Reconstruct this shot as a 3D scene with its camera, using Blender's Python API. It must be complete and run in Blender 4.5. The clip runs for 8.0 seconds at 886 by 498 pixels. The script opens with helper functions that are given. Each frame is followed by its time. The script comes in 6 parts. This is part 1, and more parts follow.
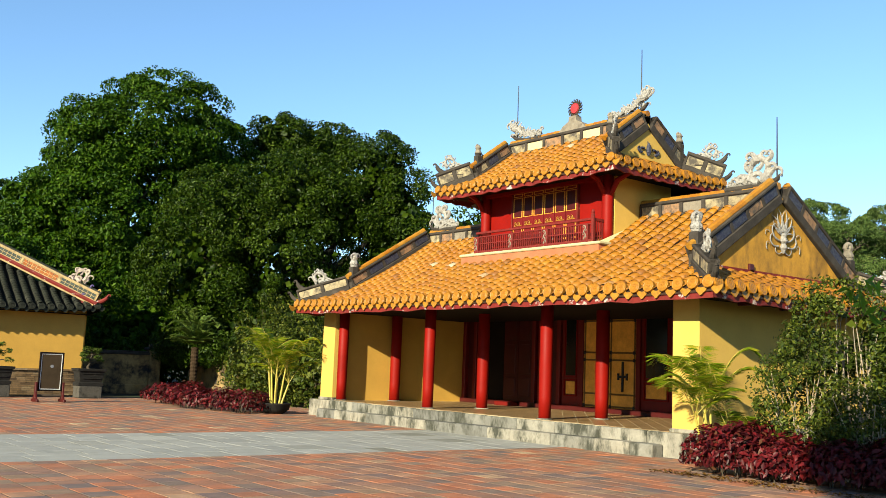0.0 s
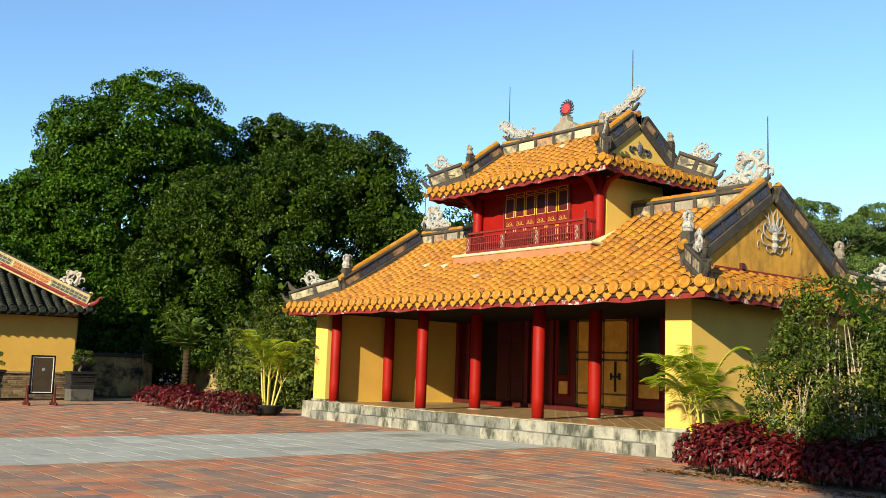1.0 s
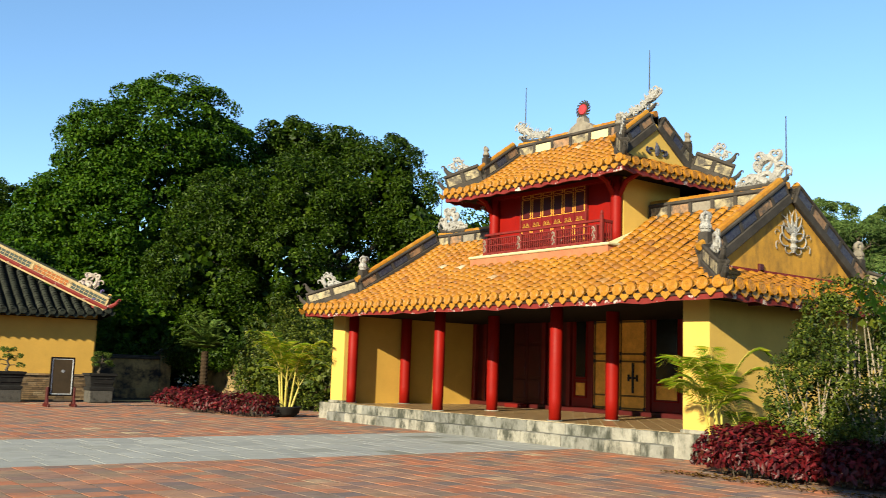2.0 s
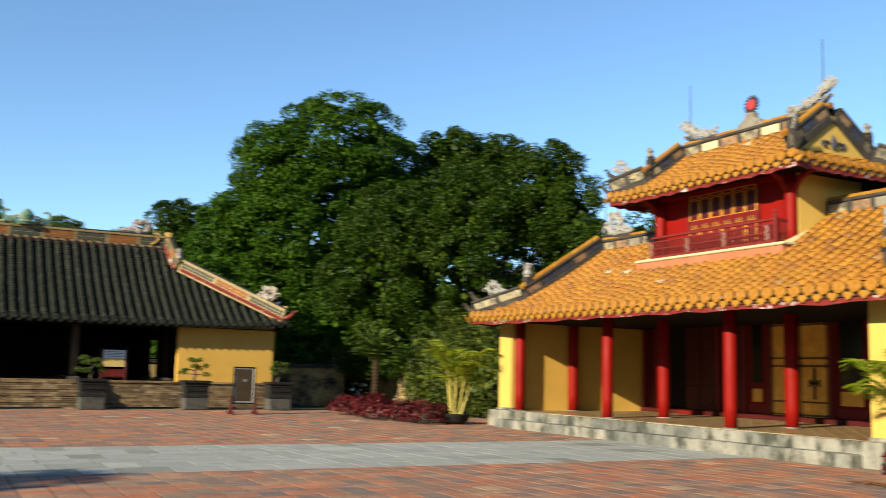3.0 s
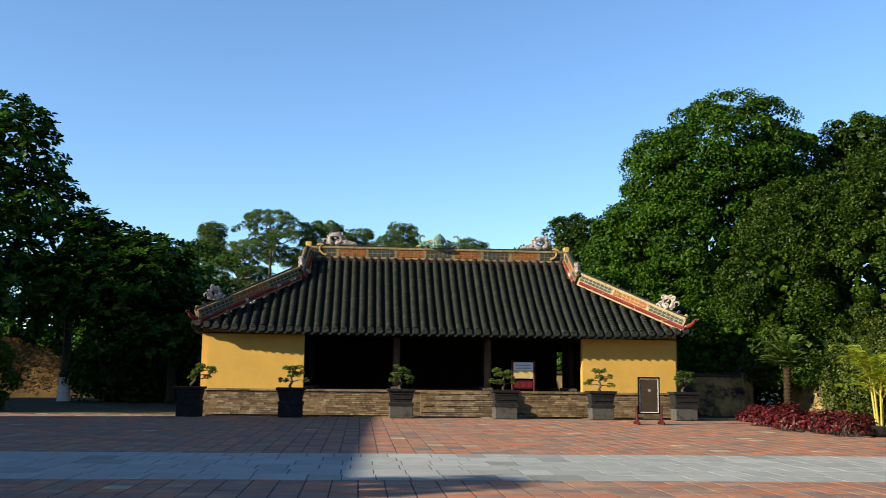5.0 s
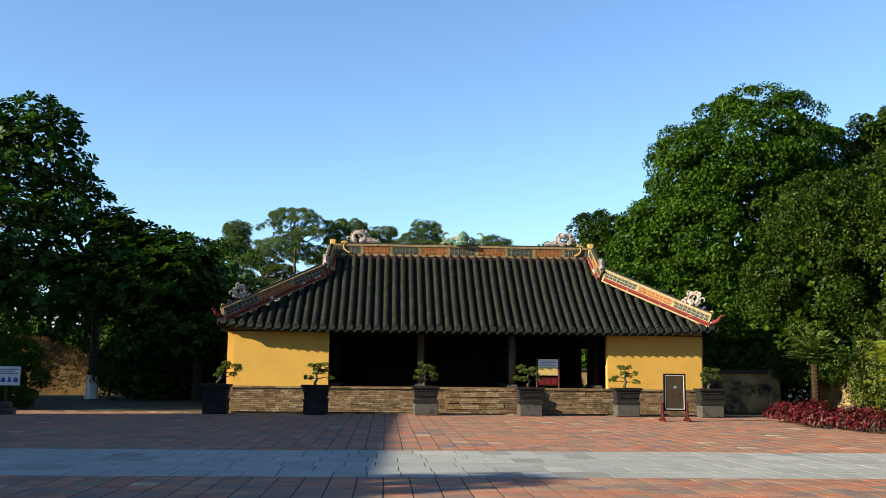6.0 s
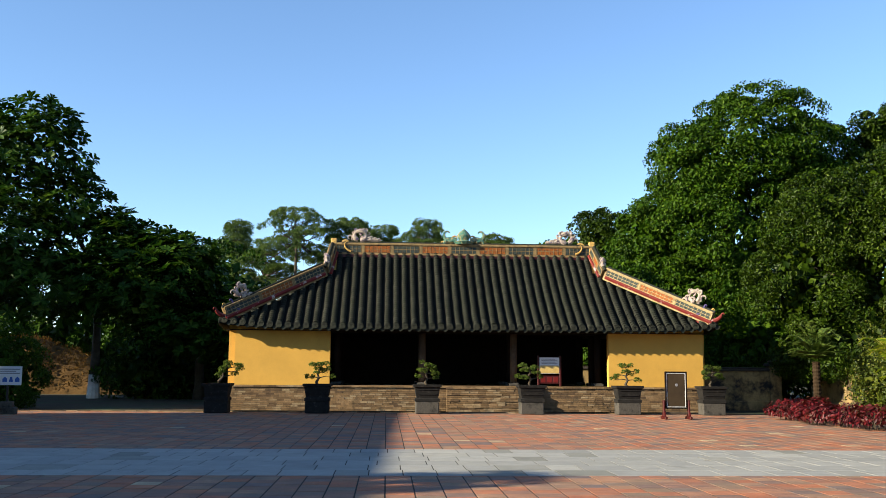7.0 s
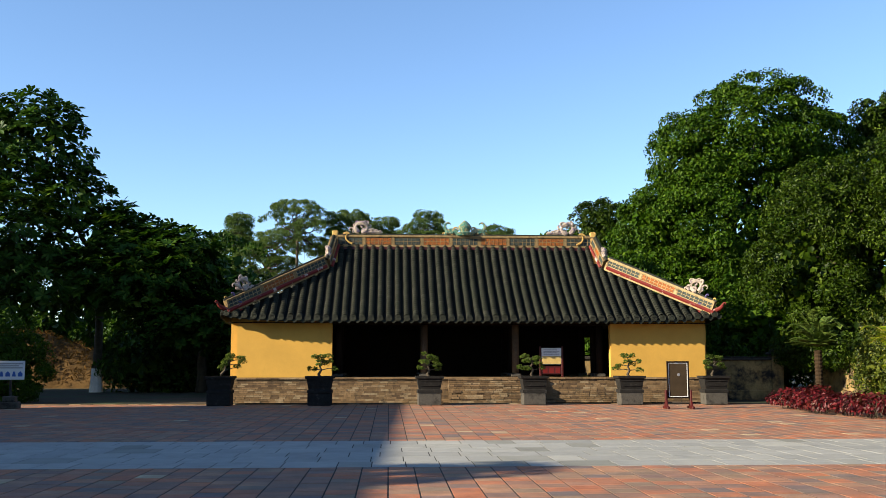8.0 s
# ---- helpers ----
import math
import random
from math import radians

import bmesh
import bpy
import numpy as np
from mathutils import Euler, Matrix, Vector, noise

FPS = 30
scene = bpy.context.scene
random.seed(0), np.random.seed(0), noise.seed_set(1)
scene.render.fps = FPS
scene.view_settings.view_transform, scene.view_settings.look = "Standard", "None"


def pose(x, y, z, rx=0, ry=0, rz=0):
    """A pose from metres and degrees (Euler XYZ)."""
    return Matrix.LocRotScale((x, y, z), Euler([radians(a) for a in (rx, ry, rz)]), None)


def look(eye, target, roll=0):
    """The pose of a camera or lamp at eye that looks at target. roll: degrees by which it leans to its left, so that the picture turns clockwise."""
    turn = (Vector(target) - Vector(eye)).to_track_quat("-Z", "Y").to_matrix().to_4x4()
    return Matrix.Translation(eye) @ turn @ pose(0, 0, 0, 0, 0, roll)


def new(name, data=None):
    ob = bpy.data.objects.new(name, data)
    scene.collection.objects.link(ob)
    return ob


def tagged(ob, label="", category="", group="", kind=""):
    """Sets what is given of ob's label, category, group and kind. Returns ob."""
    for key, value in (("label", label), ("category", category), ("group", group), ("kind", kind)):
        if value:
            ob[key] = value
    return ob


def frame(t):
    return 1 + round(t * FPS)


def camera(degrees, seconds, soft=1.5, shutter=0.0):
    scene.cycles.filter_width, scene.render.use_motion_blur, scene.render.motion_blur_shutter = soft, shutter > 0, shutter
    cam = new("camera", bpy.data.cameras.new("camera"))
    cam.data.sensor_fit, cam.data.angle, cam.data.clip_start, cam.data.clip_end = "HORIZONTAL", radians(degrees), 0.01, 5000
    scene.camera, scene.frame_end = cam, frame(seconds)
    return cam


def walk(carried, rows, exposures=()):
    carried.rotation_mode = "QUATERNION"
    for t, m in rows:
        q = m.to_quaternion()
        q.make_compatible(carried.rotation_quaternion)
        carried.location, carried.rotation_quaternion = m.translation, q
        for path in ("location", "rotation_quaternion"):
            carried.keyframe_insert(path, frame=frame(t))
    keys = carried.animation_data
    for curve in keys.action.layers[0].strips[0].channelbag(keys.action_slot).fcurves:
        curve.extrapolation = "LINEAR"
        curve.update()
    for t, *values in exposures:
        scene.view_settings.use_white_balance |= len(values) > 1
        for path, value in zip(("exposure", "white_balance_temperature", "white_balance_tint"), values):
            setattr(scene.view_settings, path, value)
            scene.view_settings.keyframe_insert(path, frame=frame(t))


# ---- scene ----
cam = camera(49.0, 8.0, soft=0.35, shutter=0.5)
EYE = 1.5
# seconds, yaw to the left, tilt up, lean to the left
TURNS = [
    (0.0, -38.18, 6.97, 2.26), (0.5, -38.37, 6.98, 2.14), (1.0, -38.64, 7.03, 1.92), (1.2, -38.72, 7.03, 1.90),
    (2.3, -35.95, 7.16, 1.86), (2.5, -34.08, 7.19, 1.83), (3.0, -27.92, 7.22, 1.44), (3.5, -20.40, 7.34, 1.05),
    (4.0, -12.89, 7.33, 0.98), (4.5, -7.43, 7.34, 0.80), (5.0, -4.73, 7.37, 0.73), (6.5, -3.25, 7.12, 0.58),
    (7.0, -3.26, 7.10, 0.43), (7.5, -3.20, 6.89, 0.18), (8.0, -3.19, 6.60, 0.00),
]
walk(cam, [(t, pose(0, 0, EYE, 0, 0, yaw) @ pose(0, 0, 0, 90 + tilt) @ pose(0, 0, 0, 0, 0, lean)) for t, yaw, tilt, lean in TURNS],
     [(0.0, 1.40, 6550, 2), (1.2, 1.40, 6550, 2), (2.5, 1.32, 6500, 3), (3.5, 1.17, 6280, 5), (4.5, 1.26, 6100, 6), (5.2, 1.38, 6280, 7), (6.5, 1.50, 6450, 8), (8.0, 1.50, 6600, 10)])

# ---- light ----
SUN_TO = Vector((-1.0, -0.36, 0.412)).normalized()
SKY = 0.092
world = bpy.data.worlds.new("world")
scene.world = world
world.use_nodes = True
wn = world.node_tree.nodes
sky = wn.new("ShaderNodeTexSky")
sky.sky_type = "NISHITA"
sky.sun_disc = False
sky.sun_elevation = math.asin(SUN_TO.z)
sky.sun_rotation = math.atan2(SUN_TO.x, SUN_TO.y)
sky.air_density, sky.dust_density, sky.ozone_density = 0.9, 0.0, 3.8
wn["Background"].inputs["Strength"].default_value = SKY
world.node_tree.links.new(sky.outputs["Color"], wn["Background"].inputs["Color"])
sun_data = bpy.data.lights.new("sun", "SUN")
sun_data.energy, sun_data.angle, sun_data.color = 5.0, radians(0.6), (1.0, 0.89, 0.68)
sun = new("sun", sun_data)
sun.matrix_world = look((0, 0, 40), Vector((0, 0, 40)) - SUN_TO)


# ---- mesh helpers ----
class Shape:
    """Gathers points and faces of one mesh."""

    def __init__(self):
        self.v, self.f, self.n = [], [], 0

    def add(self, verts, faces, m=None):
        verts = np.asarray(verts, float)
        if m is not None:
            a = np.array(m)
            verts = verts @ a[:3, :3].T + a[:3, 3]
        self.v.append(verts)
        n = self.n
        self.f += [tuple(i + n for i in f) for f in faces]
        self.n += len(verts)
        return self

    def points(self):
        return np.concatenate(self.v) if self.v else np.zeros((0, 3))

    def box(self, x0, x1, y0, y1, z0, z1, m=None, bevel=0.0):
        if bevel <= 0:
            v = [(x, y, z) for z in (z0, z1) for y in (y0, y1) for x in (x0, x1)]
            return self.add(v, [(0, 2, 3, 1), (4, 5, 7, 6), (0, 1, 5, 4), (2, 6, 7, 3), (0, 4, 6, 2), (1, 3, 7, 5)], m)
        b = min(bevel, 0.45 * min(x1 - x0, y1 - y0, z1 - z0))
        v, f = [], []
        for z, i in ((z0, b), (z0 + b, 0), (z1 - b, 0), (z1, b)):
            for cx, cy, sx, sy in ((x0, y0, 1, 1), (x1, y0, -1, 1), (x1, y1, -1, -1), (x0, y1, 1, -1)):
                p, q = (cx + sx * (b + i), cy + sy * i), (cx + sx * i, cy + sy * (b + i))
                v += [(*r, z) for r in ((q, p) if sx * sy > 0 else (p, q))]
        for k in range(3):
            for i in range(8):
                j = (i + 1) % 8
                f.append((8 * k + i, 8 * k + j, 8 * k + 8 + j, 8 * k + 8 + i))
        f += [tuple(range(7, -1, -1)), tuple(range(24, 32))]
        return self.add(v, f, m)

    def tube(self, path, radii, sides=8, caps=True, flat=1.0, axis=None):
        """A round bar along a path; flat squeezes it along the given axis."""
        pts = [Vector(p) for p in path]
        if not hasattr(radii, "__len__"):
            radii = [radii] * len(pts)
        v, f = [], []
        ref = Vector(axis) if axis is not None else None
        for i, p in enumerate(pts):
            d = (pts[min(i + 1, len(pts) - 1)] - pts[max(i - 1, 0)]).normalized()
            a = ref if ref is not None else (Vector((0, 0, 1)) if abs(d.z) < 0.9 else Vector((1, 0, 0)))
            s = d.cross(a).normalized()
            u = s.cross(d).normalized()
            for k in range(sides):
                c = 2 * math.pi * k / sides
                v.append(p + (s * math.cos(c) + u * math.sin(c) * flat) * radii[i])
        for i in range(len(pts) - 1):
            for k in range(sides):
                j = (k + 1) % sides
                f.append((i * sides + k, i * sides + j, (i + 1) * sides + j, (i + 1) * sides + k))
        if caps:
            f += [tuple(range(sides - 1, -1, -1)), tuple(range((len(pts) - 1) * sides, len(pts) * sides))]
        return self.add([tuple(p) for p in v], f)

    def lathe(self, rows, sides=16, at=(0, 0, 0)):
        v = [(at[0] + r * math.cos(2 * math.pi * k / sides), at[1] + r * math.sin(2 * math.pi * k / sides), at[2] + z)
             for r, z in rows for k in range(sides)]
        f = [(i * sides + k, i * sides + (k + 1) % sides, (i + 1) * sides + (k + 1) % sides, (i + 1) * sides + k)
             for i in range(len(rows) - 1) for k in range(sides)]
        f += [tuple(range(sides - 1, -1, -1)), tuple(range((len(rows) - 1) * sides, len(rows) * sides))]
        return self.add(v, f)

    def prism(self, outline, depth, m=None):
        """An outline in x and z, given thickness along y."""
        n = len(outline)
        v = [(x, -depth / 2, z) for x, z in outline] + [(x, depth / 2, z) for x, z in outline]
        f = [tuple(range(n)), tuple(range(2 * n - 1, n - 1, -1))]
        f += [((i + 1) % n, i, n + i, n + (i + 1) % n) for i in range(n)]
        return self.add(v, f, m)

    def mesh(self, name, smooth=False):
        me = bpy.data.meshes.new(name)
        me.from_pydata(self.points().tolist(), [], self.f)
        if smooth:
            me.polygons.foreach_set("use_smooth", [True] * len(me.polygons))
        me.update()
        return me


def part(name, shape, material, parent=None, label="", smooth=False, m=None, kind=""):
    me = shape if isinstance(shape, bpy.types.Mesh) else shape.mesh(name, smooth)
    if material is not None and not me.materials:
        me.materials.append(material)
    ob = new(name, me)
    ob.parent = parent
    if m is not None:
        ob.matrix_basis = m
    return tagged(ob, label, kind=kind)


def thing(name, label, category, m=None, group="", kind=""):
    ob = new(name)
    ob.empty_display_size = 0.3
    if m is not None:
        ob.matrix_basis = m
    return tagged(ob, label, category, group, kind)


def quads(name, v, per, faces, material, parent=None, m=None, label="", kind=""):
    """A mesh from an array of alike small pieces: v is pieces x points x 3."""
    n, k = v.shape[0], v.shape[1]
    me = bpy.data.meshes.new(name)
    fa = np.asarray(faces)
    lens = fa.shape[1]
    idx = (np.arange(n)[:, None, None] * k + fa[None]).reshape(-1)
    me.vertices.add(n * k)
    me.vertices.foreach_set("co", v.reshape(-1).astype(np.float32))
    me.loops.add(len(idx))
    me.loops.foreach_set("vertex_index", idx.astype(np.int32))
    me.polygons.add(n * len(fa))
    me.polygons.foreach_set("loop_start", (np.arange(n * len(fa)) * lens).astype(np.int32))
    me.update(calc_edges=True)
    me.validate()
    return part(name, me, material, parent, label, m=m, kind=kind)


# ---- materials ----
def ramp_of(nt, fac, stops):
    r = nt.nodes.new("ShaderNodeValToRGB")
    e = r.color_ramp.elements
    while len(e) < len(stops):
        e.new(0.5)
    for el, (p, c) in zip(e, stops):
        el.position, el.color = p, (*c, 1)
    nt.links.new(fac, r.inputs["Fac"])
    return r.outputs["Color"]


def mixed(nt, fac, a, b, mode="MIX"):
    n = nt.nodes.new("ShaderNodeMix")
    n.data_type, n.blend_type = "RGBA", mode
    for sock, val in ((n.inputs[0], fac), (n.inputs[6], a), (n.inputs[7], b)):
        if isinstance(val, bpy.types.NodeSocket):
            nt.links.new(val, sock)
        elif isinstance(val, (int, float)):
            sock.default_value = val
        else:
            sock.default_value = (*val, 1)
    return n.outputs[2]


def noise_of(nt, coord, scale, detail=5, rough=0.6, stretch=None):
    if stretch:
        mp = nt.nodes.new("ShaderNodeMapping")
        mp.inputs["Scale"].default_value = stretch
        nt.links.new(coord, mp.inputs["Vector"])
        coord = mp.outputs["Vector"]
    n = nt.nodes.new("ShaderNodeTexNoise")
    n.inputs["Scale"].default_value, n.inputs["Detail"].default_value, n.inputs["Roughness"].default_value = scale, detail, rough
    nt.links.new(coord, n.inputs["Vector"])
    return n.outputs["Fac"]


def surface(name, color, rough=0.7, metal=0.0, vary=0.25, scale=2.0, stain=None, stain_at=(0.55, 0.72), stain_scale=0.8,
            bump=0.15, bump_scale=40.0, pieces="", piece_colors=(), stretch=None, spec=0.3, coat=0.0):
    """A procedural surface: base colour with broad and fine variation, stains, relief; pieces: island or object."""
    mat = bpy.data.materials.new(name)
    mat.use_nodes = True
    nt = mat.node_tree
    bsdf = nt.nodes["Principled BSDF"]
    geo = nt.nodes.new("ShaderNodeNewGeometry")
    coord = geo.outputs["Position"]
    base = color
    if pieces:
        rnd = geo.outputs["Random Per Island"] if pieces == "island" else nt.nodes.new("ShaderNodeObjectInfo").outputs["Random"]
        base = ramp_of(nt, rnd, piece_colors)
    big = noise_of(nt, coord, scale, 6, 0.65)
    dark = tuple(c * (1 - vary) for c in (1, 1, 1))
    light = tuple(1 + vary * 0.6 for c in (1, 1, 1))
    col = mixed(nt, 1.0, base, ramp_of(nt, big, ((0.3, dark), (0.7, light))), "MULTIPLY")
    fine = noise_of(nt, coord, bump_scale * 0.7, 4, 0.7)
    col = mixed(nt, 1.0, col, ramp_of(nt, fine, ((0.25, (1 - vary * 0.6,) * 3), (0.75, (1 + vary * 0.3,) * 3))), "MULTIPLY")
    if stain:
        st = noise_of(nt, coord, stain_scale, 8, 0.7, stretch)
        fac = ramp_of(nt, st, ((stain_at[0], (0, 0, 0)), (stain_at[1], (1, 1, 1))))
        col = mixed(nt, fac, col, stain)
    nt.links.new(col, bsdf.inputs["Base Color"])
    bsdf.inputs["Metallic"].default_value = metal
    bsdf.inputs["Specular IOR Level"].default_value = spec
    bsdf.inputs["Coat Weight"].default_value = coat
    rr = nt.nodes.new("ShaderNodeMapRange")
    rr.inputs["To Min"].default_value, rr.inputs["To Max"].default_value = max(0.02, rough - 0.12), min(1, rough + 0.12)
    nt.links.new(fine, rr.inputs["Value"])
    nt.links.new(rr.outputs["Result"], bsdf.inputs["Roughness"])
    if bump:
        bp = nt.nodes.new("ShaderNodeBump")
        bp.inputs["Strength"].default_value, bp.inputs["Distance"].default_value = bump, 0.02
        nt.links.new(noise_of(nt, coord, bump_scale, 6, 0.65), bp.inputs["Height"])
        nt.links.new(bp.outputs["Normal"], bsdf.inputs["Normal"])
    return mat


def leaf_surface(name, stops, rough=0.6, through_light=0.25, spec=0.08):
    """Leaves: a colour a leaf, some light through the blade."""
    mat = bpy.data.materials.new(name)
    mat.use_nodes = True
    nt = mat.node_tree
    bsdf = nt.nodes["Principled BSDF"]
    geo = nt.nodes.new("ShaderNodeNewGeometry")
    col = ramp_of(nt, geo.outputs["Random Per Island"], stops)
    big = noise_of(nt, geo.outputs["Position"], 0.35, 3)
    col = mixed(nt, 1.0, col, ramp_of(nt, big, ((0.3, (0.7, 0.75, 0.7)), (0.7, (1.2, 1.15, 1.1)))), "MULTIPLY")
    nt.links.new(col, bsdf.inputs["Base Color"])
    bsdf.inputs["Roughness"].default_value = rough
    bsdf.inputs["Specular IOR Level"].default_value = spec
    tr = nt.nodes.new("ShaderNodeBsdfTranslucent")
    nt.links.new(mixed(nt, 1.0, col, (1.1, 1.25, 0.6), "MULTIPLY"), tr.inputs["Color"])
    mx = nt.nodes.new("ShaderNodeMixShader")
    mx.inputs[0].default_value = through_light
    nt.links.new(bsdf.outputs[0], mx.inputs[1])
    nt.links.new(tr.outputs[0], mx.inputs[2])
    nt.links.new(mx.outputs[0], nt.nodes["Material Output"].inputs["Surface"])
    return mat


GOLD_TILES = ((0.0, (0.235, 0.083, 0.004)), (0.3, (0.262, 0.101, 0.005)), (0.7, (0.29, 0.119, 0.006)), (0.92, (0.255, 0.095, 0.005)), (0.965, (0.17, 0.064, 0.012)), (0.99, (0.24, 0.10, 0.013)), (1.0, (0.36, 0.29, 0.19)))
gold_tile = surface("glazed_gold_tile", (0.394, 0.152, 0.023), 0.55, vary=0.3, scale=3, spec=0.3, stain=(0.06, 0.026, 0.010), stain_at=(0.53, 0.70), stain_scale=6, pieces="island", piece_colors=GOLD_TILES)
gold_tile_one = surface("glazed_gold_tile_single", (0.394, 0.152, 0.023), 0.55, vary=0.3, scale=3, spec=0.3, stain=(0.06, 0.026, 0.010), stain_at=(0.53, 0.70), stain_scale=6, pieces="object", piece_colors=GOLD_TILES)
gold_cap = surface("glazed_gold_cap", (0.416, 0.202, 0.028), 0.4, vary=0.3, scale=9, stain=(0.056, 0.028, 0.0112), stain_at=(0.6, 0.75), stain_scale=14, pieces="island",
                   piece_colors=((0.0, (0.258, 0.096, 0.0068)), (0.5, (0.304, 0.135, 0.0112)), (0.9, (0.281, 0.152, 0.028)), (1.0, (0.157, 0.079, 0.028))))
# near-black brown, so that dark lines part the rows of cover tiles
pan_tile = surface("near_black_pan_tile", (0.030, 0.013, 0.005), 0.6, vary=0.3, scale=4, stain=(0.045, 0.028, 0.0167), stain_at=(0.55, 0.7), stain_scale=3)
DARK_TILES = ((0.0, (0.0124, 0.0135, 0.0090)), (0.4, (0.0190, 0.021, 0.0135)), (0.7, (0.0160, 0.0182, 0.0112)), (1.0, (0.031, 0.032, 0.023)))
dark_tile = surface("weathered_dark_green_tile", (0.023, 0.025, 0.0198), 0.75, spec=0.2, vary=0.35, scale=2.5, stain=(0.043, 0.043, 0.028), stain_at=(0.6, 0.8), stain_scale=4, pieces="island", piece_colors=DARK_TILES)
dark_pan = surface("dark_pan_tile", (0.0056, 0.0056, 0.0045), 0.9, spec=0.1, vary=0.3)
yellow_lime = surface("yellow_limewash", (0.4576, 0.2596, 0.0473), 0.85, vary=0.12, scale=1.2, stain=(0.3091, 0.1672, 0.0363), stain_at=(0.6, 0.85), stain_scale=0.9, bump=0.1, stretch=(1, 1, 0.35))
pale_lime = surface("pale_yellow_limewash", (0.4685, 0.2949, 0.06305), 0.85, vary=0.1, scale=1.2, stain=(0.2997, 0.1862, 0.04365), stain_at=(0.62, 0.85), stain_scale=0.9, bump=0.1, stretch=(1, 1, 0.35))
gable_lime = surface("stained_ochre_limewash", (0.405, 0.202, 0.023), 0.85, vary=0.2, scale=2, stain=(0.090, 0.051, 0.0167), stain_at=(0.48, 0.70), stain_scale=1.6, stretch=(1, 1, 0.5))
red_lacquer = surface("red_lacquer", (0.175, 0.0040, 0.0018), 0.55, spec=0.12, vary=0.15, scale=2, stain=(0.13, 0.007, 0.004), stain_at=(0.6, 0.8), stain_scale=2.5, bump=0.05)
dark_red = surface("dark_red_wood", (0.048, 0.0033, 0.0028), 0.5, vary=0.25, scale=3, bump=0.1)
ridge_cream = surface("rust_streaked_cream_panel", (0.294, 0.238, 0.14), 0.9, vary=0.35, scale=4, stain=(0.06, 0.05, 0.04), stain_at=(0.44, 0.60), stain_scale=4.5, bump=0.25)
ridge_pink = surface("faded_orange_panel", (0.255, 0.1425, 0.075), 0.9, vary=0.35, scale=4, stain=(0.06, 0.05, 0.04), stain_at=(0.46, 0.62), stain_scale=5, bump=0.25)
red_fascia = surface("flaking_red_fascia", (0.135, 0.0101, 0.0068), 0.7, vary=0.3, scale=6, stain=(0.349, 0.293, 0.258), stain_at=(0.585, 0.62), stain_scale=3.2)
gilt = surface("faded_gilt_panel", (0.6816, 0.3185, 0.04492), 0.55, vary=0.25, scale=5, bump=0.2)
mortar_grey = surface("weathered_grey_mortar", (0.048, 0.040, 0.033), 0.95, spec=0.15, vary=0.4, scale=3, stain=(0.023, 0.0198, 0.0167), stain_at=(0.5, 0.7), stain_scale=2.5, bump=0.35)
mortar_pale = surface("pale_weathered_plaster", (0.192, 0.163, 0.124), 0.9, vary=0.35, scale=4, stain=(0.068, 0.051, 0.040), stain_at=(0.55, 0.75), stain_scale=5, bump=0.3)
porcelain = surface("porcelain_mosaic", (0.2728, 0.2542, 0.2294), 0.6, spec=0.3, vary=0.4, scale=22, stain=(0.05518, 0.05022, 0.05022), stain_at=(0.54, 0.66), stain_scale=16, bump=0.6, bump_scale=60)
mosaic_blue = surface("blue_white_mosaic", (0.048, 0.051, 0.068), 0.6, vary=0.4, scale=15, spec=0.2, stain=(0.0167, 0.0167, 0.040), stain_at=(0.46, 0.58), stain_scale=20, bump=0.4)
mosaic_orange = surface("orange_glazed_grille", (0.2714, 0.0782, 0.01288), 0.7, spec=0.2, vary=0.4, scale=12, stain=(0.0644, 0.03795, 0.02645), stain_at=(0.52, 0.6), stain_scale=14, bump=0.4)
mosaic_green = surface("green_glazed_grille", (0.040, 0.051, 0.043), 0.7, spec=0.2, vary=0.4, scale=12, stain=(0.0112, 0.0167, 0.0167), stain_at=(0.5, 0.6), stain_scale=14, bump=0.4)
orb_red = surface("red_disc", (0.309, 0.028, 0.033), 0.5, vary=0.2)
red_wood = surface("red_painted_wood", (0.12, 0.0045, 0.003), 0.5, vary=0.2, scale=3, bump=0.1)
red_old = surface("sun_faded_red_wood", (0.13, 0.009, 0.006), 0.7, vary=0.35, scale=7, stain=(0.202, 0.124, 0.101), stain_at=(0.62, 0.72), stain_scale=9, bump=0.2)
gilt_brown = surface("brown_gilt_batten", (0.13, 0.065, 0.014), 0.6, vary=0.3, scale=5, bump=0.2)
gilt_bright = surface("bright_gilt_carving", (0.281, 0.135, 0.0141), 0.45, vary=0.3, scale=20, bump=0.4)
cream_lime = surface("cream_plaster", (0.439, 0.371, 0.202), 0.85, vary=0.15, scale=3, stain=(0.253, 0.202, 0.112), stain_at=(0.6, 0.8), stain_scale=3)
pink_lime = surface("faded_pink_plaster", (0.337, 0.112, 0.051), 0.85, vary=0.2, scale=3, stain=(0.197, 0.073, 0.040), stain_at=(0.55, 0.75), stain_scale=2)
iron = surface("dark_iron", (0.033, 0.033, 0.036), 0.6, 0.6, vary=0.2)
step_stone = surface("grey_limestone", (0.222, 0.207, 0.178), 0.9, spec=0.2, vary=0.25, scale=3, stain=(0.041, 0.041, 0.031), stain_at=(0.46, 0.60), stain_scale=2.6, bump=0.35, stretch=(1, 1, 0.45), pieces="object", piece_colors=((0, (0.126, 0.122, 0.111)), (0.5, (0.200, 0.189, 0.159)), (1, (0.252, 0.229, 0.185))))
floor_tile = surface("brown_floor_tile", (0.1701, 0.1094, 0.0594), 0.35, vary=0.3, scale=4, pieces="island", piece_colors=((0, (0.1701, 0.1053, 0.04455)), (0.5, (0.2403, 0.1499, 0.0702)), (1, (0.1998, 0.1202, 0.0594))))
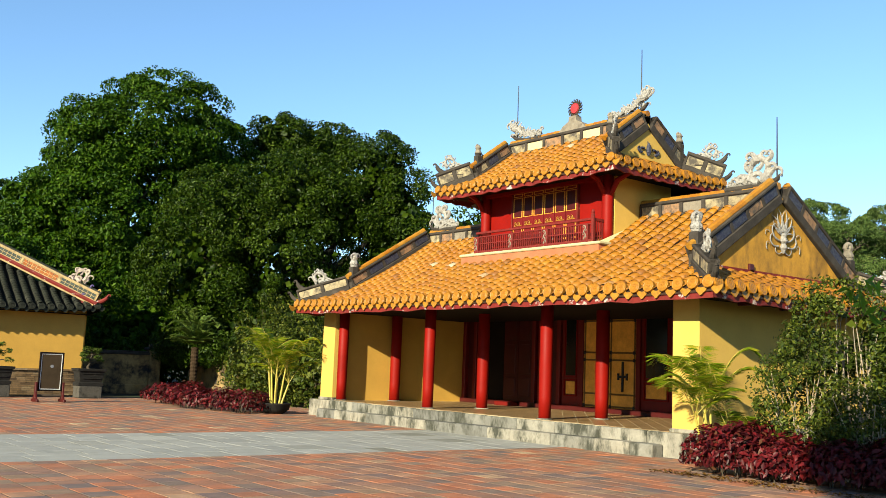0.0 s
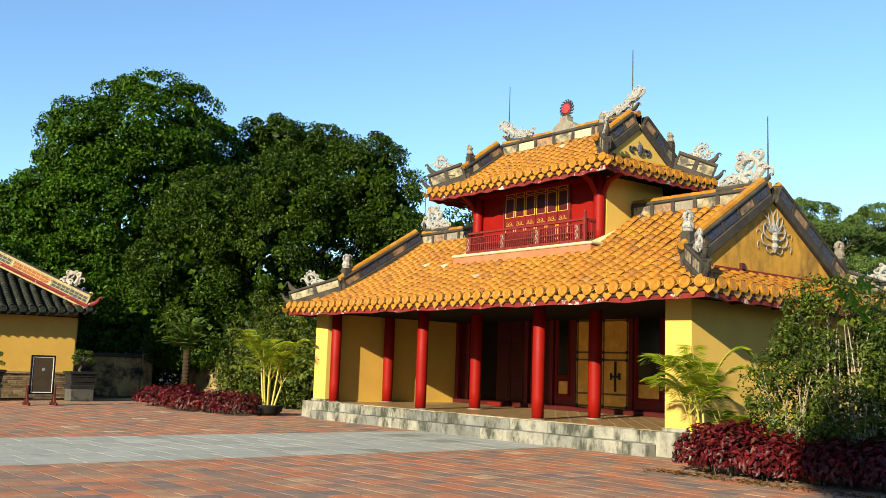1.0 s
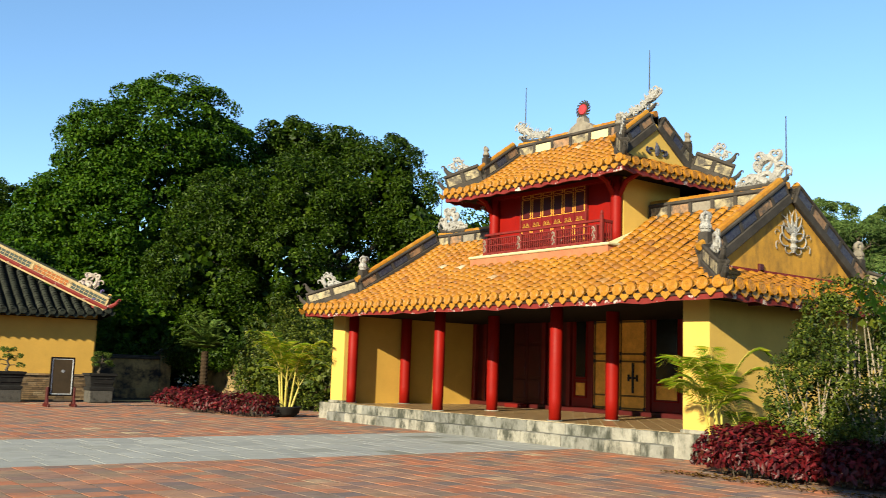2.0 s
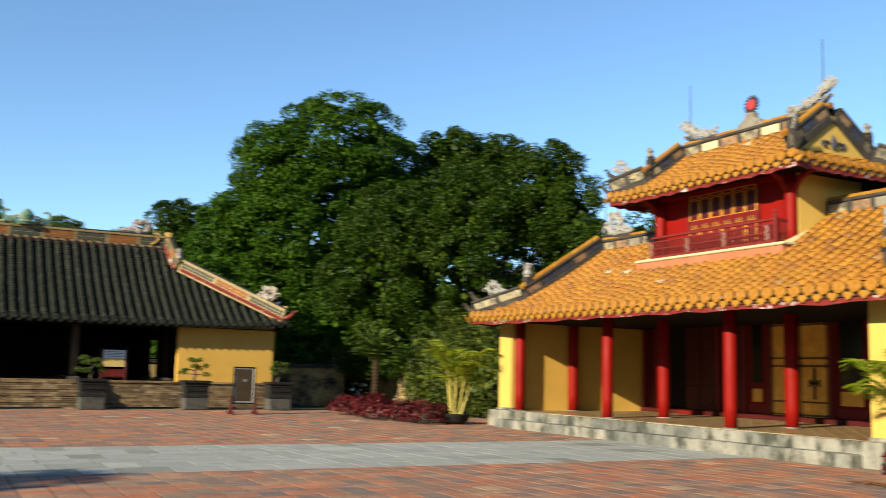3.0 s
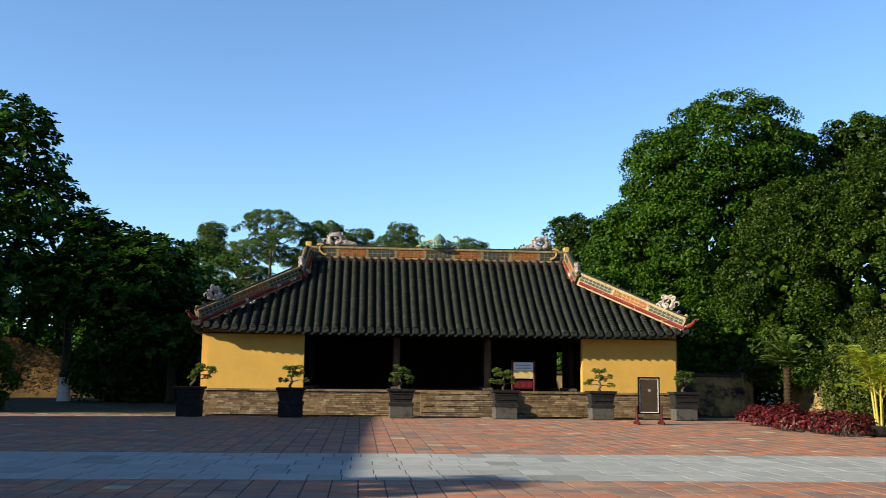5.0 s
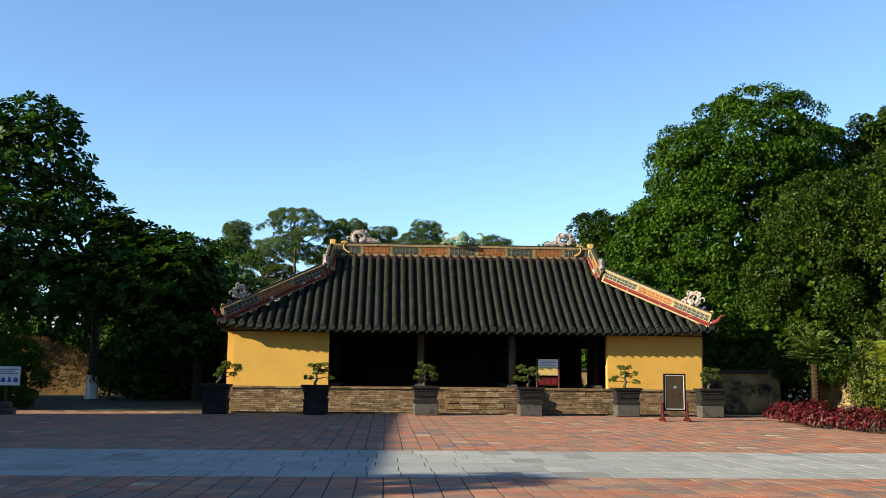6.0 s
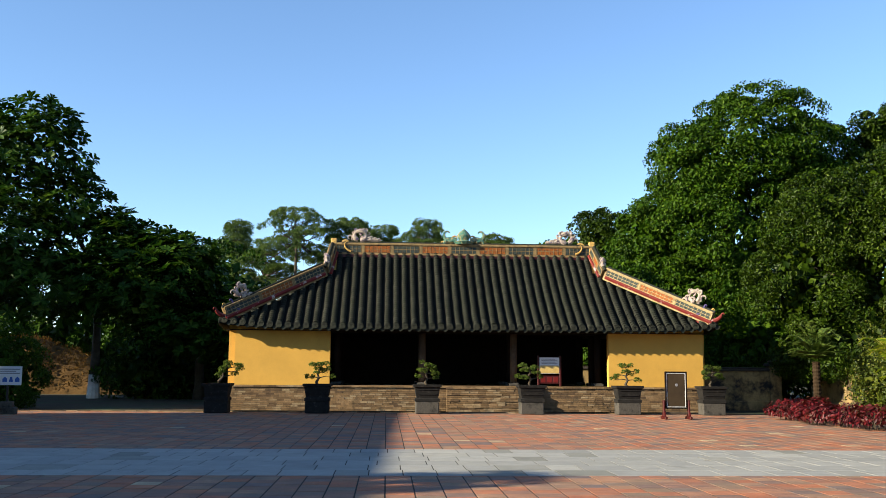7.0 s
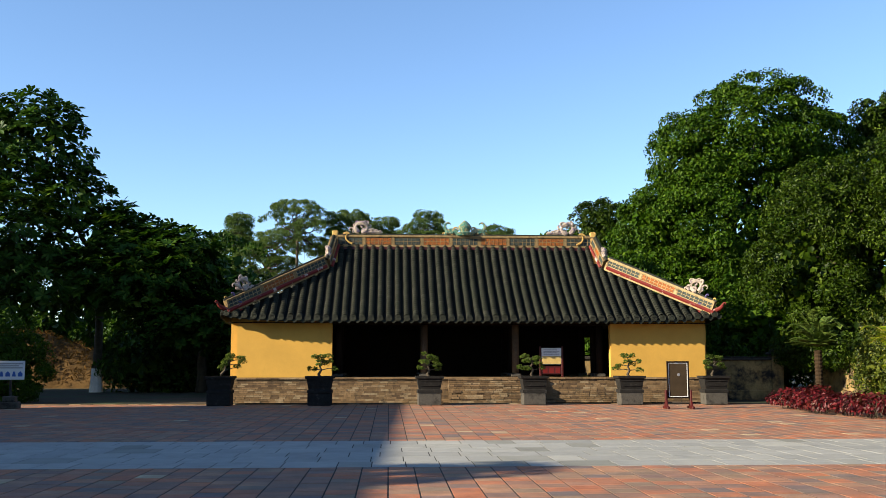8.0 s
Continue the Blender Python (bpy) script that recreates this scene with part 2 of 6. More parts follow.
pale_joint = surface("pale_joint", (0.429, 0.355, 0.222), 0.8)
PAVER = ((0.0, (0.2944, 0.1021, 0.04876)), (0.16, (0.4002, 0.1389, 0.06164)), (0.34, (0.2778, 0.1224, 0.069)), (0.48, (0.1794, 0.1104, 0.08556)), (0.60, (0.368, 0.1638, 0.08556)), (0.72, (0.1306, 0.09844, 0.09384)), (0.82, (0.2447, 0.1555, 0.09384)), (0.92, (0.3266, 0.1711, 0.09844)), (0.985, (0.3266, 0.1711, 0.09844)), (0.992, (0.449, 0.3349, 0.196)))
paver_far = surface("terracotta_paver", (0.200, 0.080, 0.047), 0.8, vary=0.3, scale=3, stain=(0.140, 0.100, 0.073), stain_at=(0.42, 0.80), stain_scale=1.1, pieces="island", piece_colors=PAVER, bump=0.3)
paver_near = surface("terracotta_paver_single", (0.200, 0.080, 0.047), 0.8, vary=0.3, scale=3, stain=(0.140, 0.100, 0.073), stain_at=(0.42, 0.80), stain_scale=1.1, pieces="object", piece_colors=PAVER, bump=0.3)
SLATE = ((0.0, (0.231, 0.2285, 0.2083)), (0.5, (0.2898, 0.2839, 0.2562)), (0.88, (0.2562, 0.252, 0.2251)), (0.95, (0.168, 0.1638, 0.1344)), (1.0, (0.3528, 0.3427, 0.3066)))
slate = surface("grey_slab", (0.163, 0.170, 0.170), 0.75, vary=0.15, scale=2.5, pieces="island", piece_colors=SLATE, stain=(0.111, 0.111, 0.104), stain_at=(0.58, 0.8), stain_scale=1.2)
joint_dirt = surface("joint_dirt", (0.0198, 0.0167, 0.0124), 0.95, vary=0.3)
soil = surface("dry_grass_and_soil", (0.048, 0.033, 0.0167), 0.95, vary=0.45, scale=0.5, stain=(0.028, 0.043, 0.0112), stain_at=(0.45, 0.62), stain_scale=0.35, bump=0.5, bump_scale=18)
old_brick = surface("old_brown_brick", (0.1489, 0.09792, 0.05202), 0.9, vary=0.35, scale=5, spec=0.2, pieces="island", piece_colors=((0, (0.08568, 0.05406, 0.03162)), (0.4, (0.155, 0.09792, 0.04896)), (0.8, (0.206, 0.1315, 0.06936)), (1, (0.253, 0.1888, 0.1142))), stain=(0.02856, 0.02346, 0.01703), stain_at=(0.54, 0.72), stain_scale=2.2, bump=0.4)
mortar_ochre = surface("weathered_ochre_plaster", (0.225, 0.152, 0.068), 0.9, vary=0.35, scale=5, spec=0.2, stain=(0.056, 0.040, 0.028), stain_at=(0.52, 0.68), stain_scale=6, bump=0.3)
old_wall = surface("mouldy_plaster", (0.281, 0.192, 0.079), 0.95, vary=0.4, scale=1.5, stain=(0.0198, 0.0167, 0.0160), stain_at=(0.46, 0.58), stain_scale=0.9, bump=0.35)
black_stone = surface("black_stone_planter", (0.0160, 0.0146, 0.0135), 0.9, vary=0.4, scale=6, spec=0.15, stain=(0.062, 0.056, 0.048), stain_at=(0.60, 0.76), stain_scale=6, bump=0.5)
plinth_grey = surface("grey_plinth", (0.084, 0.076, 0.065), 0.95, vary=0.4, scale=4, spec=0.15, stain=(0.0167, 0.0160, 0.0141), stain_at=(0.46, 0.66), stain_scale=4, bump=0.4)
bark = surface("grey_brown_bark", (0.056, 0.043, 0.028), 0.95, vary=0.4, scale=5, bump=0.6, stretch=(1, 1, 0.3))
white_lime = surface("whitewashed_bark", (0.547, 0.532, 0.502), 0.9, vary=0.2, scale=6)
# near-black wood: the shade of the hall's interior is put into its colour
dark_shaded_wood = surface("dark_wood_with_shade", (0.0090, 0.0056, 0.0040), 0.8, vary=0.3, spec=0.1)
grey_wood = surface("grey_weathered_wood", (0.073, 0.051, 0.033), 0.85, vary=0.3, scale=6, stretch=(1, 1, 0.2))
pale_twig = surface("pale_twig_bark", (0.26, 0.21, 0.15), 0.9, vary=0.3, scale=8)
cycad_bark = surface("dark_scaly_bark", (0.035, 0.022, 0.012), 0.95, vary=0.4, scale=9, spec=0.1, bump=0.6)
white_paint = surface("white_board", (0.570, 0.578, 0.578), 0.5, vary=0.05)
ink_blue = surface("blue_print", (0.030, 0.091, 0.319), 0.5, vary=0.05)
ink_dark = surface("grey_print", (0.167, 0.167, 0.182), 0.6, vary=0.05)
board_brown = surface("brown_display_board", (0.043, 0.029, 0.0160), 0.6, spec=0.15, vary=0.25, scale=3)
board_gold = surface("yellow_print_board", (0.456, 0.319, 0.106), 0.5, vary=0.2, scale=4)
GREEN_TALL = ((0.0, (0.0108, 0.0336, 0.0012)), (0.5, (0.02376, 0.0564, 0.0018)), (0.9, (0.042, 0.0804, 0.003)), (1.0, (0.066, 0.114, 0.006)))
GREEN_OLIVE = ((0.0, (0.0078, 0.01843, 0.001)), (0.5, (0.01638, 0.03298, 0.0015)), (0.85, (0.0312, 0.05432, 0.003)), (1.0, (0.0702, 0.1028, 0.015)))
GREEN_DEEP = ((0.0, (0.0110, 0.034, 0.0040)), (0.5, (0.021, 0.052, 0.0060)), (0.85, (0.038, 0.075, 0.0090)), (1.0, (0.070, 0.116, 0.0150)))
leaf_tall = leaf_surface("tall_tree_leaf", GREEN_TALL, 0.5, 0.15)
leaf_olive = leaf_surface("olive_tree_leaf", GREEN_OLIVE, 0.4, 0.18)
leaf_deep = leaf_surface("broad_dark_leaf", GREEN_DEEP, 0.4)
leaf_pine = leaf_surface("far_pine_needle", ((0.0, (0.0455, 0.0806, 0.0208)), (0.6, (0.078, 0.1196, 0.0312)), (1.0, (0.1235, 0.1625, 0.0468))), 0.7)
leaf_shrub = leaf_surface("shrub_leaf", ((0.0, (0.016, 0.028, 0.003)), (0.5, (0.038, 0.056, 0.005)), (0.9, (0.085, 0.100, 0.009)), (1.0, (0.15, 0.15, 0.02))), 0.5, 0.2, 0.18)
leaf_red = leaf_surface("crimson_leaf", ((0.0, (0.02277, 0.001955, 0.00322)), (0.4, (0.0506, 0.00322, 0.0046)), (0.75, (0.1035, 0.005865, 0.00782)), (0.95, (0.05175, 0.009085, 0.00644)), (1.0, (0.08395, 0.03795, 0.01621))), 0.45, 0.12, 0.2)
leaf_palm = leaf_surface("palm_leaflet", ((0.0, (0.074, 0.141, 0.0059)), (0.5, (0.141, 0.200, 0.0089)), (1.0, (0.326, 0.266, 0.022))), 0.45, 0.4)
leaf_cycad = leaf_surface("cycad_leaflet", ((0.0, (0.0297, 0.054, 0.0102)), (0.6, (0.06, 0.093, 0.0168)), (1.0, (0.1095, 0.144, 0.0297))), 0.45, 0.2)
leaf_bright = leaf_surface("fresh_green_leaf", ((0.0, (0.07, 0.16, 0.012)), (1.0, (0.16, 0.28, 0.03))), 0.4, 0.4)
leaf_dry = leaf_surface("fallen_leaf", ((0.0, (0.0868, 0.0392, 0.00784)), (0.6, (0.1498, 0.0784, 0.0161)), (1.0, (0.0476, 0.0231, 0.01169))), 0.7, 0.1)
palm_stem = surface("yellow_palm_stem", (0.354, 0.288, 0.0495), 0.5, vary=0.3, scale=6)
glass_dark = surface("dark_pane", (0.008, 0.010, 0.009), 0.12, vary=0.1, bump=0)
straw = surface("dry_straw_grass", (0.108, 0.0612, 0.0216), 0.95, vary=0.5, scale=3, spec=0.1, stain=(0.0252, 0.018, 0.0072), stain_at=(0.5, 0.66), stain_scale=1.5, bump=0.8, bump_scale=14)
lime_joint = surface("lime_mortar", (0.152, 0.114, 0.076), 0.95, vary=0.4, scale=3, spec=0.1, stain=(0.023, 0.0190, 0.0152), stain_at=(0.45, 0.6), stain_scale=1.4)
glaze_yellow = surface("yellow_mosaic", (0.45, 0.27, 0.07), 0.6, vary=0.4, scale=12, stain=(0.10, 0.06, 0.03), stain_at=(0.56, 0.68), stain_scale=9, bump=0.4)
glaze_purple = surface("purple_mosaic", (0.07, 0.05, 0.16), 0.5, vary=0.4, scale=12, bump=0.4)
glaze_green = surface("green_mosaic", (0.06, 0.16, 0.12), 0.5, vary=0.5, scale=10, stain=(0.30, 0.24, 0.12), stain_at=(0.5, 0.58), stain_scale=9, bump=0.4)
shell_mosaic = surface("painted_shell_mosaic", (0.336, 0.272, 0.216), 0.6, vary=0.4, scale=9, stain=(0.104, 0.072, 0.12), stain_at=(0.52, 0.6), stain_scale=7, bump=0.5)
leaf_bonsai = leaf_surface("bonsai_leaf", ((0.0, (0.044, 0.074, 0.0111)), (0.6, (0.074, 0.111, 0.0185)), (1.0, (0.133, 0.163, 0.037))), 0.6, 0.3)
mortar_cream = surface("cream_weathered_plaster", (0.337, 0.248, 0.124), 0.9, vary=0.3, scale=5, spec=0.2, stain=(0.090, 0.056, 0.033), stain_at=(0.54, 0.7), stain_scale=7, bump=0.3)


# ---- ground ----
ground = thing("ground", "bare soil and thin dry grass under the trees", "ground", kind="structure")
part("soil", Shape().add([(-900, -900, -0.03), (900, -900, -0.03), (900, 1500, -0.03), (-900, 1500, -0.03)], [(0, 1, 2, 3)]), soil, ground)

COURT = (-15.0, 17.0, 2.0, 34.6)   # west, east, south, north edge of the paved court
BAND = (14.2, 18.85)
PAVE = 0.366


def paver_points(x, y, sx, sy, gap, top, deep=0.05, bevel=0.0012):
    x0, x1, y0, y1 = x + gap, x + sx - gap, y + gap, y + sy - gap
    b = bevel
    return [(x0, y0, top - deep), (x1, y0, top - deep), (x1, y1, top - deep), (x0, y1, top - deep),
            (x0, y0, top - b), (x1, y0, top - b), (x1, y1, top - b), (x0, y1, top - b),
            (x0 + b, y0 + b, top), (x1 - b, y0 + b, top), (x1 - b, y1 - b, top), (x0 + b, y1 - b, top)]


PAVER_FACES = [(0, 1, 5, 4), (1, 2, 6, 5), (2, 3, 7, 6), (3, 0, 4, 7), (4, 5, 9, 8), (5, 6, 10, 9), (6, 7, 11, 10), (7, 4, 8, 11), (8, 9, 10, 11)]


def build_court():
    rng = random.Random(3)
    court = thing("pavement", "worn terracotta paving of a temple courtyard with dark joints", "pavement", kind="structure")
    part("bedding", Shape().box(COURT[0], COURT[1], COURT[2], COURT[3], -0.12, -0.0045), joint_dirt, court)
    rest, near = [], []
    for lo, hi in ((COURT[2], BAND[0]), (BAND[1], COURT[3])):
        for i in range(int((COURT[1] - COURT[0]) / PAVE)):
            x = COURT[0] + i * PAVE
            y = lo - rng.random() * PAVE
            while y < hi - 0.03:
                y0, y1 = max(y, lo), min(y + PAVE, hi)
                if y1 - y0 > 0.06:
                    top = rng.gauss(0, 0.0009)
                    if 10.9 < y0 < 13.6 and -1 < x < 11.5 and len(near) < 290:
                        near.append((x, y0, y1 - y0, top))
                    else:
                        rest.append(paver_points(x, y0, PAVE, y1 - y0, 0.010, top))
                y += PAVE
    quads("paver_field", np.array(rest), 12, PAVER_FACES, paver_far, court, kind="stuff").data.shade_flat()
    shared = {}
    for x, y, sy, top in near:
        key = round(sy, 2)
        if key not in shared:
            sh = Shape().add(paver_points(0, 0, PAVE, sy, 0.010, 0), PAVER_FACES)
            shared[key] = sh.mesh("paver")
        part("paver", shared[key], paver_near, court, m=pose(x, y, top))
    band = thing("slab_path", "path of worn blue-grey stone slabs across the court", "path", kind="structure")
    slabs = []
    rows = 6
    sy = (BAND[1] - BAND[0]) / rows
    for k in range(rows):
        x = COURT[0] - rng.random() * 0.3
        while x < COURT[1]:
            sx = 0.5 if rng.random() < 0.8 else 0.8
            slabs.append(paver_points(x, BAND[0] + k * sy, sx, sy, 0.008, -0.001 + rng.gauss(0, 0.0006)))
            x += sx
    quads("slab_field", np.array(slabs), 12, PAVER_FACES, slate, band, kind="stuff").data.shade_flat()
    edging = Shape()
    x = COURT[0]
    while x < COURT[1]:
        edging.box(x + 0.004, x + 0.396, COURT[3] - 0.002, COURT[3] + 0.16, -0.1, 0.03, bevel=0.01)
        x += 0.4
    part("edging", edging, old_brick, court)


build_court()


# ---- tiled hip-and-gable roofs ----
class Roof:
    """A hipped roof with small gables, centred on the origin: x along the ridge, front at -y."""

    def __init__(self, a, b, ze, zr, g, yv, sag=0.08, lift=0.0):
        self.a, self.b, self.ze, self.zr, self.g, self.yv, self.sag, self.lift = a, b, ze, zr, g, yv, sag, lift

    def prof(self, d):
        """Height at distance d from the ridge's line, 0 to b."""
        t = 1 - d / self.b
        return self.ze + (self.zr - self.ze) * (t - self.sag * 4 * t * (1 - t))

    def up(self, x, y):
        return self.lift * (min(abs(x) / self.a, 1) ** 8) * (min(abs(y) / self.b, 1) ** 8) ** 0.5

    def front(self, x, d, side=-1):
        return Vector((x, side * d, self.prof(d) + self.up(x, d)))

    def end(self, y, s, side=1):
        """On the end skirt; s from 0 at the eave to 1 at the gable."""
        x = self.a + (self.g - self.a) * s
        return Vector((side * x, y, self.prof(self.b - (self.b - self.yv) * s) + self.up(x, y)))

    def front_top(self, x):
        x = abs(x)
        if x <= self.g:
            return 0.0
        return self.yv + (self.b - self.yv) * (x - self.g) / (self.a - self.g)

    def end_top(self, y):
        y = abs(y)
        if y <= self.yv:
            return 1.0
        return 1 - (y - self.yv) / (self.b - self.yv)


def frame_at(p, q, out):
    """A pose at p whose y runs to q and whose z leans to out."""
    y = (q - p).normalized()
    x = y.cross(out).normalized()
    z = x.cross(y).normalized()
    m = Matrix((x, y, z)).transposed().to_4x4()
    m.translation = p
    return m


def tile_shape(r, length, high, lip):
    """One half-round cover tile, lower end at the origin, running up along y."""
    v = []
    n = 6
    for y, rr, dz in ((0, r, 0.016 * lip), (0.0, r * (1 - 0.12 * lip), 0.014 * lip), (length, r * (1 - 0.12 * lip), -0.012 * lip)):
        for k in range(n + 1):
            c = math.pi * k / n
            v.append((rr * math.cos(c), y, rr * high * math.sin(c) + dz))
    f = []
    for k in range(n):
        f.append((k, n + 1 + k, n + 2 + k, k + 1))
        f.append((k, k + 1, 2 * n + 3 + k, 2 * n + 2 + k))
    return v, f


def cap_shape(r):
    """The round end tile with its raised rim and boss, facing -y, and the leaf-shaped drip tile beside it."""
    disc = Shape()
    rows = ((r * 0.96, 0.05), (r * 1.02, 0.0), (r * 1.02, -0.026), (r * 0.96, -0.031), (r * 0.88, -0.024), (r * 0.64, -0.024), (r * 0.58, -0.029), (r * 0.46, -0.029), (r * 0.40, -0.023), (r * 0.16, -0.023), (r * 0.1, -0.030))
    n = 12
    v = [(rr * math.cos(2 * math.pi * k / n), y, rr * math.sin(2 * math.pi * k / n)) for rr, y in rows for k in range(n)]
    f = [(i * n + (k + 1) % n, i * n + k, (i + 1) * n + k, (i + 1) * n + (k + 1) % n) for i in range(len(rows) - 1) for k in range(n)]
    f.append(tuple(range((len(rows) - 1) * n, len(rows) * n)))
    disc.add(v, f)
    drip = Shape()
    out = [(-0.98, 0.42), (-1.0, 0.0), (-0.82, -0.42), (-0.5, -0.66), (-0.2, -0.95), (0, -1.05), (0.2, -0.95), (0.5, -0.66), (0.82, -0.42), (1.0, 0.0), (0.98, 0.42), (0.5, 0.2), (0, 0.1), (-0.5, 0.2)]
    drip.prism([(x * r, z * r) for x, z in out], 0.025)
    return disc, drip


def tiled(roof, house, spacing, r, step, cover, single, pan, cap_mat, fascia_mat, single_rows=0, sides=("front", "east", "west", "back"), eave_pan=0.10, high=0.95, lip=1.0, lift=0.004):
    """Slabs, cover tiles, end caps and fascia of a roof, as parts of the house."""
    # slab of pan tiles, one for each slope
    for name in sides:
        sh = Shape()
        nu, nw = 36, 12
        grid = []
        for j in range(nw + 1):
            for i in range(nu + 1):
                u = -1 + 2 * i / nu
                if name in ("front", "back"):
                    s = -1 if name == "front" else 1
                    d = roof.b * (1 - j / nw)
                    lim = roof.a + (roof.g - roof.a) * min(1, (roof.b - d) / (roof.b - roof.yv))
                    grid.append(roof.front(u * lim, d, s))
                else:
                    s = 1 if name == "east" else -1
                    w = j / nw
                    lim = roof.b + (roof.yv - roof.b) * w
                    grid.append(roof.end(u * lim, w, s))
        flip = name in ("back", "east")
        faces = []
        n = nu + 1
        k = len(grid)
        for j in range(nw):
            for i in range(nu):
                q = (j * n + i, j * n + i + 1, (j + 1) * n + i + 1, (j + 1) * n + i)
                faces += [q, tuple(k + t for t in reversed(q))]
        for i in range(nu):
            faces.append((i + 1, i, k + i, k + i + 1))
        pts = [tuple(p) for p in grid] + [(p.x, p.y, p.z - eave_pan) for p in grid]
        sh.add(pts, faces)
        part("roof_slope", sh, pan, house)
    tv, tf = tile_shape(r, step * 1.12, high, lip)
    tv = np.array(tv)
    one = Shape().add(tv, tf).mesh("roof_tile", True)
    disc, drip = cap_shape(r)
    disc_me, drip_me = disc.mesh("end_tile"), drip.mesh("drip_tile")
    many = []
    bed = Shape()
    rng = random.Random(8)
    for name in sides:
        along = roof.a if name in ("front", "back") else roof.b
        count = int(2 * (along - 0.08) / spacing)
        for i in range(count + 1):
            u = -count * spacing / 2 + i * spacing
            if name in ("front", "back"):
                s = -1 if name == "front" else 1
                top = roof.front_top(u)
                if roof.b - top < 0.12:
                    top = roof.b - 0.12
                total = (roof.front(u, roof.b, s) - roof.front(u, top, s)).length
                at = lambda k: roof.front(u, roof.b + (top - roof.b) * k, s)
                out = Vector((0, s * 0.4, 1))
            else:
                s = 1 if name == "east" else -1
                top = max(roof.end_top(u), 0.1)
                total = (roof.end(u, 0, s) - roof.end(u, top, s)).length
                at = lambda k: roof.end(u, top * k, s)
                out = Vector((s * 0.4, 0, 1))
            rows = max(1, int(total / step))
            off = rng.uniform(-0.45, 0.45)
            for k in range(rows):
                lo = max(0.0, (k + (off if k else 0)) / rows)
                m = frame_at(at(lo), at(lo + 1 / rows), out) @ pose(rng.gauss(0, 0.006), 0, lift, rng.gauss(0, 0.5), 0, rng.gauss(0, 0.9))
                if name == "back":
                    continue
                if name == "front" and k < single_rows:
                    part("roof_tile", one, single, house, m=m)
                else:
                    a = np.array(m)
                    many.append(tv @ a[:3, :3].T + a[:3, 3])
            if lift > 0.01 and name != "back":
                ends = [frame_at(at(i / 6), at(i / 6 + 0.02), out) for i in range(7)]
                bed.add([tuple(e @ Vector((x, 0, z))) for e in ends for x, z in ((-0.9 * r, -0.02), (-0.9 * r, lift + 0.012), (0.9 * r, lift + 0.012), (0.9 * r, -0.02))],
                        [(4 * i + k, 4 * i + 4 + k, 4 * i + 5 + k, 4 * i + 1 + k) for i in range(6) for k in range(3)])
            m = frame_at(at(0), at(1 / rows), out)
            face = Matrix.Translation(m.translation) @ pose(0, 0, 0, 0, 0, math.degrees(math.atan2(m[1][1], m[0][1])) - 90)
            if name != "back":
                part("end_tile", disc_me, cap_mat, house, m=face @ pose(0, -0.015, r * 0.36 + lift, -12 + rng.gauss(0, 2)))
                part("drip_tile", drip_me, cap_mat, house, m=face @ pose(spacing / 2, 0.0, -0.03, -8 + rng.gauss(0, 3)))
    quads("roof_tiles", np.array(many), len(tv), tf, cover, house, kind="stuff")
    if bed.n:
        part("tile_bedding", bed, pan, house, "dark bedding strips under the cover tiles", kind="stuff")
    # fascia boards under the eaves
    for name in sides if fascia_mat else ():
        n, v, f = 24, [], []
        for i in range(n + 1):
            u = -1 + 2 * i / n
            if name in ("front", "back"):
                sd = -1 if name == "front" else 1
                p, inn = roof.front(u * (roof.a - 0.03), roof.b - 0.03, sd), Vector((0, -sd * 0.05, 0))
            else:
                sd = 1 if name == "east" else -1
                p, inn = roof.end(u * (roof.b - 0.03), 0.015, sd), Vector((-sd * 0.05, 0, 0))
            for z in (-0.215 + 0.025 * math.sin(i * 2.6), -0.05):
                v += [tuple(p + Vector((0, 0, z))), tuple(p + inn + Vector((0, 0, z)))]
        for i in range(n):
            k = 4 * i
            f += [(k, k + 4, k + 6, k + 2), (k + 1, k + 3, k + 7, k + 5), (k, k + 1, k + 5, k + 4), (k + 2, k + 6, k + 7, k + 3)]
        part("fascia", Shape().add(v, f), fascia_mat, house)


def curl(sh, x, z, size, turn, start, y=0.0, thick=0.16, hook=1.0, sides=6):
    """A tapered scroll in the x-z plane, that rises from (x, z) and winds up."""
    pts, rad = [], []
    a, px, pz = math.radians(start), x, z
    n = 11
    for i in range(n):
        t = i / (n - 1)
        pts.append((px, y, pz))
        rad.append(size * thick * (1 - 0.75 * t))
        step = size * 0.19 * (1 - 0.35 * t)
        px, pz = px + math.cos(a) * step, pz + math.sin(a) * step
        a += math.radians(turn) * (0.35 + hook * t) / n * 2.4
    sh.tube(pts, rad, sides, axis=(0, 1, 0))


def fin(sh, x, z, y, length, angle, bend, wide, thick=0.02):
    """A flat flame-shaped blade that leans and bends in the x-z plane."""
    pts, rad = [], []
    a, px, pz = math.radians(angle), x, z
    for i, w in enumerate((0.7, 1.0, 0.85, 0.5, 0.08)):
        pts.append((px, y, pz))
        rad.append(wide * w)
        px, pz = px + math.cos(a) * length / 4, pz + math.sin(a) * length / 4
        a += math.radians(bend) / 4
    sh.tube(pts, rad, 6, flat=thick / wide if wide > thick else 1.0, axis=(0, 1, 0))


